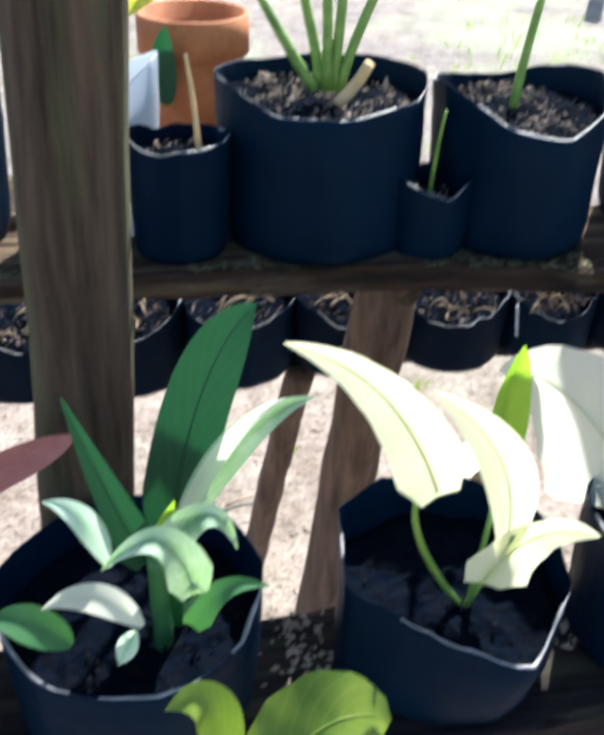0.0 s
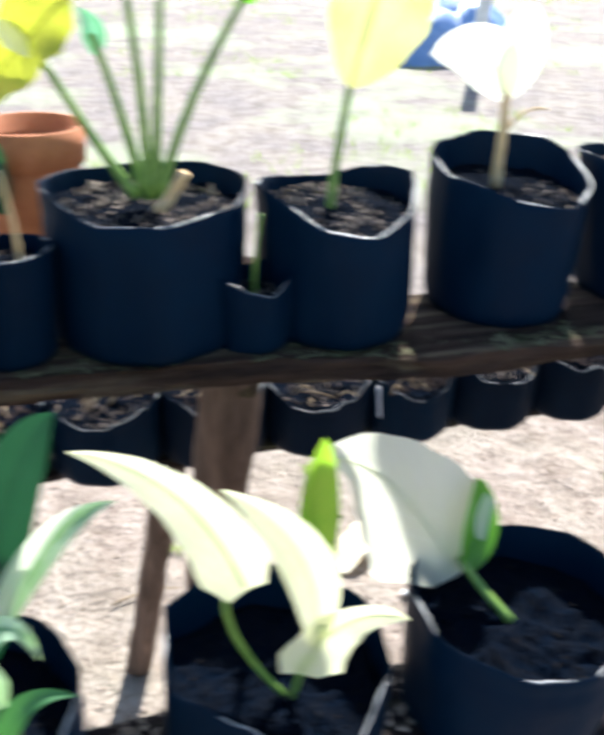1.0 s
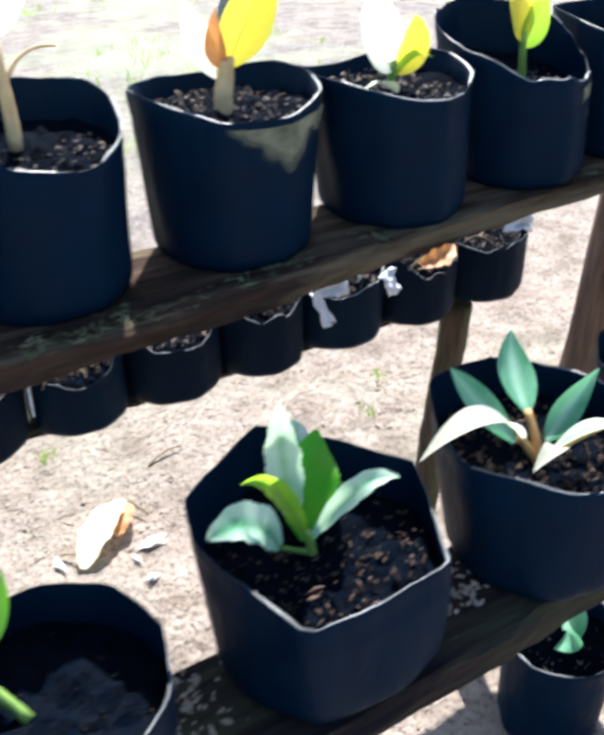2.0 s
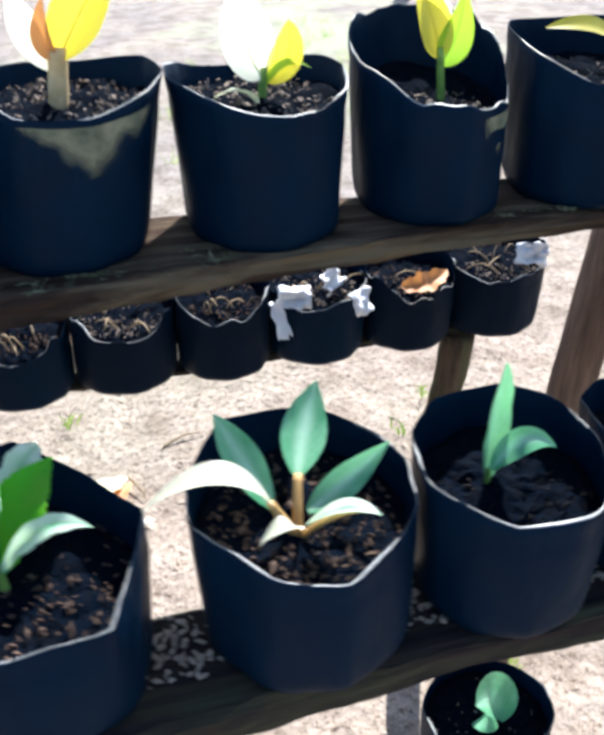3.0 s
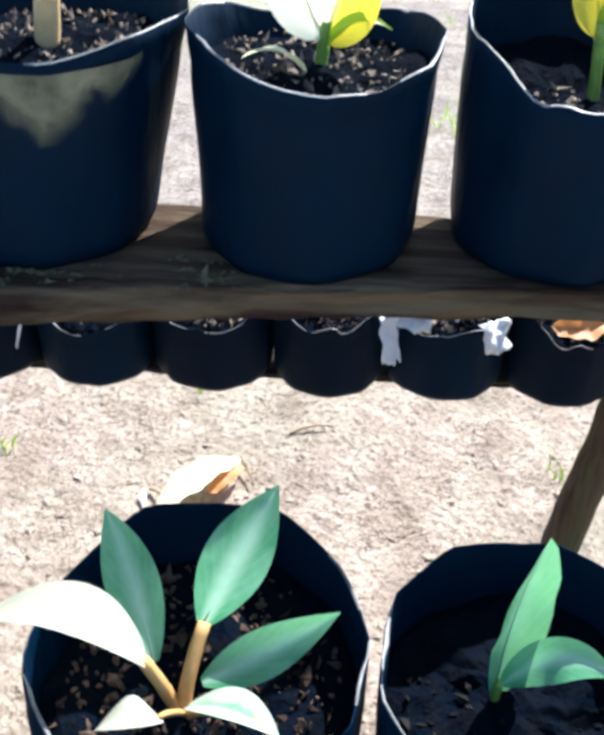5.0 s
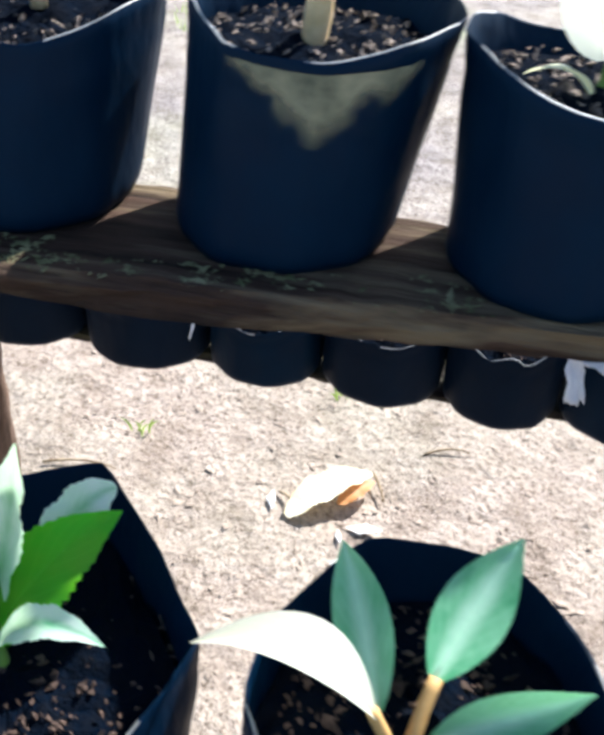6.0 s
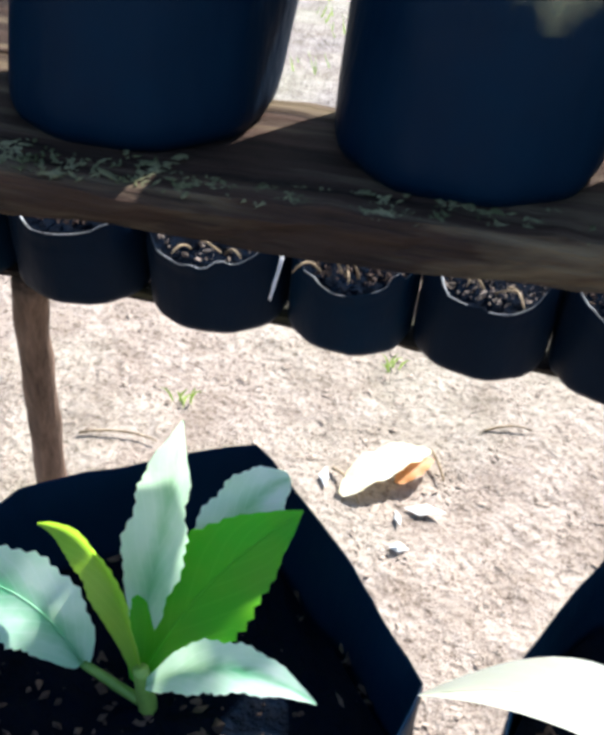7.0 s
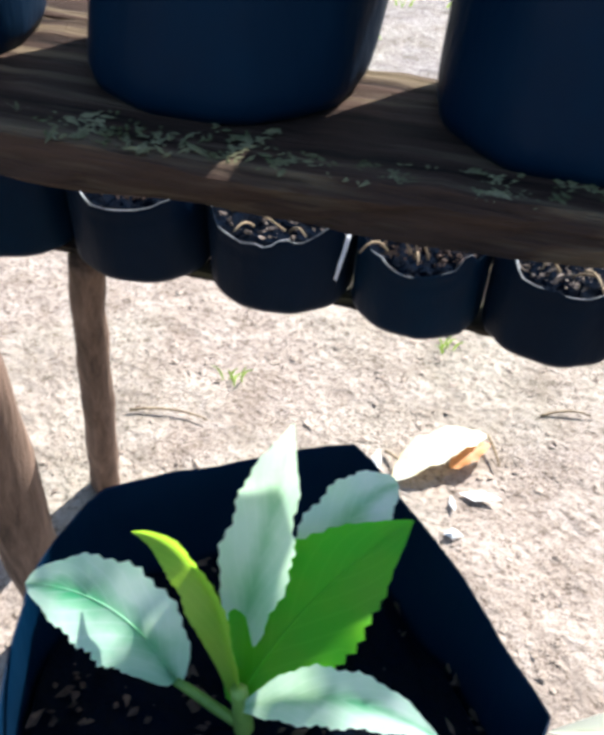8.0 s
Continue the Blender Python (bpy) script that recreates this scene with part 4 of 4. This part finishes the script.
stalk(p, (0.907, 0.513, 0.846), (0.897, 0.517, 0.862), (0.886, 0.521, 0.881), 0.0045, 0.0034, STEM_ORANGE, "leaf_stalk")
stalk(p, (0.907, 0.513, 0.846), (0.925, 0.500, 0.872), (0.948, 0.483, 0.892), 0.0032, 0.002, STEM_ORANGE, "leaf_stalk")
stalk(p, (0.907, 0.513, 0.848), (0.903, 0.500, 0.868), (0.899, 0.489, 0.881), 0.002, 0.0015, STEM_ORANGE, "leaf_stalk")

p = potted("potted_seedling", (1.087, 0.508, LOW), "black bag of dark soil with a two-leaved green seedling", ROW_LOW, r=0.079, h=0.131, seed=27.5, squash=1.06, facets=0.07, taper=0.93, taper_y=0.85, lean=(0, 0.09), chip_mat=CHIP_SHADED, dip=0.003, tilt=0.006, soil=0.038, chips=70)
blade(p, (1.074, 0.530, 0.852), (1.080, 0.545, 0.902), (1.089, 0.548, 0.956), 0.038, LEAF_SHEEN, "oval", (0.5, -0.7, 0.4), 0.45, 0.1)
blade(p, (1.076, 0.527, 0.866), (1.102, 0.525, 0.892), (1.132, 0.523, 0.880), 0.023, LEAF_SHEEN, "lance")
stalk(p, (1.074, 0.529, 0.842), (1.074, 0.528, 0.852), (1.075, 0.528, 0.866), 0.003, 0.0024, STEM_GREEN)

p = potted("potted_seedling", (1.253, 0.508, LOW), "black bag with a star of narrow pale leaves", ROW_LOW, r=0.085, h=0.133, seed=28.6, facets=0.06, taper=0.95, chip_mat=CHIP_SHADED, dip=0.006, soil=0.034, chips=40, taper_y=0.85, lean=(0, 0.10))
for a, m, c, w in (((1.246, 0.53, 0.862), (1.220, 0.54, 0.910), (1.197, 0.542, 0.946), 0.024), ((1.248, 0.535, 0.862), (1.252, 0.54, 0.900), (1.262, 0.545, 0.935), 0.026), ((1.248, 0.53, 0.860), (1.272, 0.52, 0.886), (1.302, 0.51, 0.888), 0.019), ((1.246, 0.525, 0.858), (1.260, 0.50, 0.872), (1.285, 0.485, 0.866), 0.016), ((1.245, 0.53, 0.86), (1.225, 0.515, 0.875), (1.203, 0.50, 0.874), 0.018)):
    blade(p, a, m, c, w, LEAF_MINT if w > 0.02 else LEAF_SHEEN, "lance")
for i, x in enumerate((1.44, 1.63, -0.20)):
    p = potted("potted_seedling", (x, 0.502, LOW), "black bag with a small pale-leaved seedling", ROW_LOW, r=0.085, h=0.126, seed=30.2 + i * 1.3, dip=0.005, soil=0.035, chips=40)
    for k in range(4):
        w = k * 1.6 + i
        blade(p, (x, 0.518, 0.85), (x + 0.025 * math.cos(w), 0.518 + 0.025 * math.sin(w), 0.89), (x + 0.06 * math.cos(w), 0.518 + 0.06 * math.sin(w), 0.90), 0.024, LEAF_SHEEN, "lance")

# ---- back row of small bags, touching one another ----
SEAMS = (-0.56, -0.40, -0.24, -0.08, 0.085, 0.255, 0.430, 0.604, 0.756, 0.917, 1.066, 1.227, 1.379, 1.545)
rnd = random.Random(77)
for i, (xa, xb) in enumerate(zip(SEAMS, SEAMS[1:])):
    x, r = (xa + xb) / 2, (xb - xa) / 2
    y = 1.158 + r + rnd.uniform(-0.004, 0.004)
    h = (0.104 if 0.43 < x < 0.75 else 0.116) + rnd.uniform(-0.004, 0.005)
    p = potted("seedling_bag", (x, y, BACK), "small black seedling bag with torn edge painted sunlit, filled to the brim", ROW_BACK, r=r * 1.02, h=h, seed=40 + i * 1.37, dip=rnd.uniform(0.005, 0.012), soil=0.016, chips=110, peaks=0.020, rag=0.009, tilt=0.010, chip_mat=MULCH_BROWN if i % 2 else MULCH, mat=BAG_DUSTY if i % 3 != 1 else BAG, taper=0.95)
    for _ in range(6):
        w, l = rnd.random() * 6.28, rnd.uniform(0.02, 0.06)
        o = Vector((x + rnd.uniform(-0.035, 0.035), y - 0.01 + rnd.uniform(-0.04, 0.035), BACK + h - 0.014))
        stalk(p, o, o + Vector((math.cos(w) * l * 0.5, math.sin(w) * l * 0.5, rnd.uniform(0.006, 0.022))), o + Vector((math.cos(w) * l, math.sin(w) * l, rnd.uniform(0.0, 0.016))), 0.0016, 0.001, STRAW, "dry_twig")

# ---- on the ground ----
t = thing("fallen_leaf", (0.755, 1.575, 0.0), "dry yellow curled leaf lying on the earth", "leaf")
blade(t, (0.683, 1.495, 0.008), (0.755, 1.58, 0.030), (0.832, 1.650, 0.018), 0.076, LEAF_DRY, "oval", (0.1, 0.25, 1), 0.25, 0.25, "blade")
blade(t, (0.775, 1.548, 0.014), (0.805, 1.578, 0.026), (0.838, 1.625, 0.022), 0.034, LEAF_RUST, "oval", (0.2, 0.1, 1), 0.2, 0.4, "torn_edge", "rust-orange withered edge")
stalk(t, (0.832, 1.650, 0.02), (0.850, 1.62, 0.012), (0.862, 1.585, 0.008), 0.003, 0.002, STRAW, "stalk")
p = potted("potted_seedling", (1.262, 0.745, 0.0), "black bag standing on the ground with a blue-green leaf", "", r=0.095, h=0.205, seed=61.0, dip=0.004, soil=0.03, chips=20)
blade(p, (1.262, 0.74, 0.17), (1.258, 0.73, 0.238), (1.220, 0.71, 0.268), 0.085, LEAF_SHEEN, "oval")
t = thing("red_leaf", (-0.09, 0.53, 0.757), "dull red strap leaf leaning against the corner post", "leaf")
stalk(t, (-0.135, 0.53, 0.757), (-0.14, 0.54, 0.84), (-0.130, 0.55, 0.905), 0.003, 0.002, STEM_ORANGE, "leaf_stalk")
blade(t, (-0.130, 0.55, 0.905), (-0.075, 0.55, 0.935), (-0.022, 0.55, 0.960), 0.027, LEAF_RED, "strap", (0, -0.9, 0.4), 0.1, 0, "blade")
p = thing("low_plant", (0.09, 0.36, 0.0), "broad lime-green leaves rising in front of the lower plank", "plant")
blade(p, (0.072, 0.345, 0.812), (0.118, 0.362, 0.862), (0.166, 0.37, 0.850), 0.066, LEAF_OLIVE, "oval", (0, -0.5, 0.8), 0.1, 0.15)
blade(p, (0.060, 0.35, 0.845), (0.052, 0.36, 0.900), (0.026, 0.362, 0.900), 0.028, LEAF_OLIVE, "lance", (0, -0.6, 0.8))
stalk(p, (0.09, 0.36, 0.0), (0.062, 0.35, 0.45), (0.072, 0.345, 0.812), 0.004, 0.003, STEM_GREEN, "leaf_stalk")

# ---- far off ----
def tarp_heap(at, sx, sy, h):
    x, y, z = at
    bm = bmesh.new()
    n = 22
    g = [[bm.verts.new((x + sx * (i / n - 0.5), y + sy * (j / n - 0.5), z + h * (max(0, math.sin(math.pi * i / n) * math.sin(math.pi * j / n)) ** 0.35) * (0.85 + 0.25 * noise.noise(Vector((i * 0.35, j * 0.35, 3)))))) for j in range(n + 1)] for i in range(n + 1)]
    for i in range(n):
        for j in range(n):
            bm.faces.new((g[i][j], g[i + 1][j], g[i + 1][j + 1], g[i][j + 1]))
    return tagged(part("tarpaulin", bm, BLUE, origin=at), "blue plastic tarpaulin heaped on the far ground", "tarpaulin")


tarp_heap((4.05, 8.6, 0), 1.3, 1.4, 0.7)
for x, y in ((4.0, 7.6), (5.7, 10.8)):
    rough_post("far_post", (x, y, 0), (x, y, 1.6), 0.06, LIME_WASH, x, "whitewashed post far behind the racks")

# ---- litter ----
bm = bmesh.new()
rnd = random.Random(5)
for _ in range(700):
    x = rnd.uniform(-0.3, 1.7)
    if noise.noise(Vector((x * 7, 0.3, 2))) < -0.1:
        continue
    s = rnd.uniform(0.0008, 0.0026)
    c = Vector((x, UP_EDGE(x) + 0.004 + abs(rnd.gauss(0, 0.018)), 0.979))
    lump(bm, c, (s * rnd.uniform(1, 4), s, s * 0.5), rnd, tilt=0.12)
    for k in range(3):
        lump(bm, c + Vector((rnd.gauss(0, 0.008), rnd.gauss(0, 0.002), 0)), (s * rnd.uniform(0.5, 2.5), s * 0.6, s * 0.4), rnd, tilt=0.12)
tagged(part("plank_crumbs", bm, MOSS, smooth=False), "crumbs of soil and dry moss along the plank's edge", "crumbs", kind="stuff")
# Spilt crumbs whose pale colour also stands in for sun patches between bags.
bm = bmesh.new()
for cx in (0.135, 0.345, 0.560, 0.802, 0.998, 1.168):
    for _ in range(90):
        c = Vector((rnd.gauss(cx, 0.018), rnd.uniform(0.475, 0.545), LOW + 0.0015))
        s = rnd.uniform(0.001, 0.0034)
        lump(bm, c, (s * rnd.uniform(1, 2.2), s, s * 0.6), rnd, tilt=0.3)
tagged(part("soil_crumbs", bm, PEBBLE, smooth=False), "spilt soil and chaff on the lower plank, pale to paint sunlit patches", "crumbs", kind="stuff")
for x, y, l, w in ((0.17, 1.52, 0.15, 0.12), (0.655, 1.56, 0.10, -0.9), (1.72, 1.62, 0.25, -0.4), (1.85, 1.55, 0.2, 0.5), (0.93, 1.75, 0.10, 0.3)):
    t = thing("twig", (x, y, 0.0), "thin dry twig lying on the earth", "twig", "twigs on the earth")
    d = Vector((math.cos(w), math.sin(w), 0)) * l
    o = Vector((x, y, 0.008))
    stalk(t, o, o + d * 0.5 + Vector((0.004, 0.01, 0.006)), o + d, 0.003, 0.0015, STRAW, "stick")
for x, y, l, w in ((0.832, 1.500, 0.030, 0.5), (0.79, 1.47, 0.020, -0.6), (0.80, 1.40, 0.020, 0.1), (0.645, 1.53, 0.026, 0.3)):
    bm = bmesh.new()
    lump(bm, Vector((x, y, 0.007)), (l, l * 0.45, 0.005), random.Random(int(x * 1000)), tilt=0.2)
    tagged(part("bark_chip", bm, LIME_WASH, smooth=False, origin=(x, y, 0)), "pale dry bark chip on the earth", "chip", "bark chips")
for x, y in ((0.328, 1.67), (0.72, 1.90), (1.50, 1.65), (1.58, 1.40), (1.62, 1.78), (1.42, 0.95)):
    t = thing("grass_tuft", (x, y, 0.0), "tiny tuft of fresh grass in bare earth", "grass", "tufts of grass")
    for k in range(9):
        w, l = rnd.random() * 6.28, rnd.uniform(0.015, 0.04)
        o = Vector((x + rnd.gauss(0, 0.012), y + rnd.gauss(0, 0.012), 0.0))
        blade(t, o, o + Vector((math.cos(w) * l * 0.25, math.sin(w) * l * 0.25, l * 0.7)), o + Vector((math.cos(w) * l * 0.7, math.sin(w) * l * 0.7, l)), 0.004, GRASS, "lance", name="grass_blade")

def scrap(at, size, turn, seed):
    """A crumpled scrap of white plastic film, with thickness."""
    x, y, z = at
    bm = bmesh.new()
    n = 8
    e = Euler((radians(55), 0, turn)).to_matrix()
    top = {}
    for side in (0, 1):
        for i in range(n + 1):
            for j in range(n + 1):
                u, v = i / n - 0.5, j / n - 0.5
                w = 0.45 * noise.noise(Vector((u * 3 + seed, v * 3, seed)))
                ragged = 1 + 0.35 * noise.noise(Vector((u * 4, v * 4, seed + 5)))
                q = e @ Vector((u * size[0] * ragged, v * size[1] * ragged, w * size[0] - side * 0.0006))
                top[side, i, j] = bm.verts.new(Vector((x, y, z)) + q)
    for i in range(n):
        for j in range(n):
            bm.faces.new((top[0, i, j], top[0, i + 1, j], top[0, i + 1, j + 1], top[0, i, j + 1]))
            bm.faces.new((top[1, i, j], top[1, i, j + 1], top[1, i + 1, j + 1], top[1, i + 1, j]))
    for i in range(n):
        for (a, b) in (((i, 0), (i + 1, 0)), ((i + 1, n), (i, n)), ((0, i + 1), (0, i)), ((n, i), (n, i + 1))):
            bm.faces.new((top[0, a[0], a[1]], top[1, a[0], a[1]], top[1, b[0], b[1]], top[0, b[0], b[1]]))
    tagged(part("plastic_scrap", bm, SCRAP, origin=at), "torn scrap of white plastic film caught on a seedling bag", "scrap", "plastic scraps")


for at, size, turn, seed in (((1.063, 1.150, 0.668), (0.022, 0.060), 0.2, 1.0), ((1.090, 1.165, 0.694), (0.050, 0.035), -0.3, 2.0), ((1.192, 1.146, 0.682), (0.038, 0.038), 0.5, 3.0), ((1.160, 1.20, 0.700), (0.06, 0.03), 0.9, 4.0), ((1.50, 1.19, 0.700), (0.05, 0.035), -0.5, 5.0), ((0.600, 1.170, 0.650), (0.004, 0.05), -0.2, 7.0)):
    scrap(at, size, turn, seed)
t = thing("dry_leaf", (1.30, 1.165, 0.68), "curled rust-orange dry leaf on a seedling bag", "leaf")
blade(t, (1.262, 1.165, 0.688), (1.30, 1.158, 0.690), (1.345, 1.18, 0.698), 0.035, LEAF_RUST, "oval", (0, -0.5, 0.8), 0.5, 0.5, "blade")
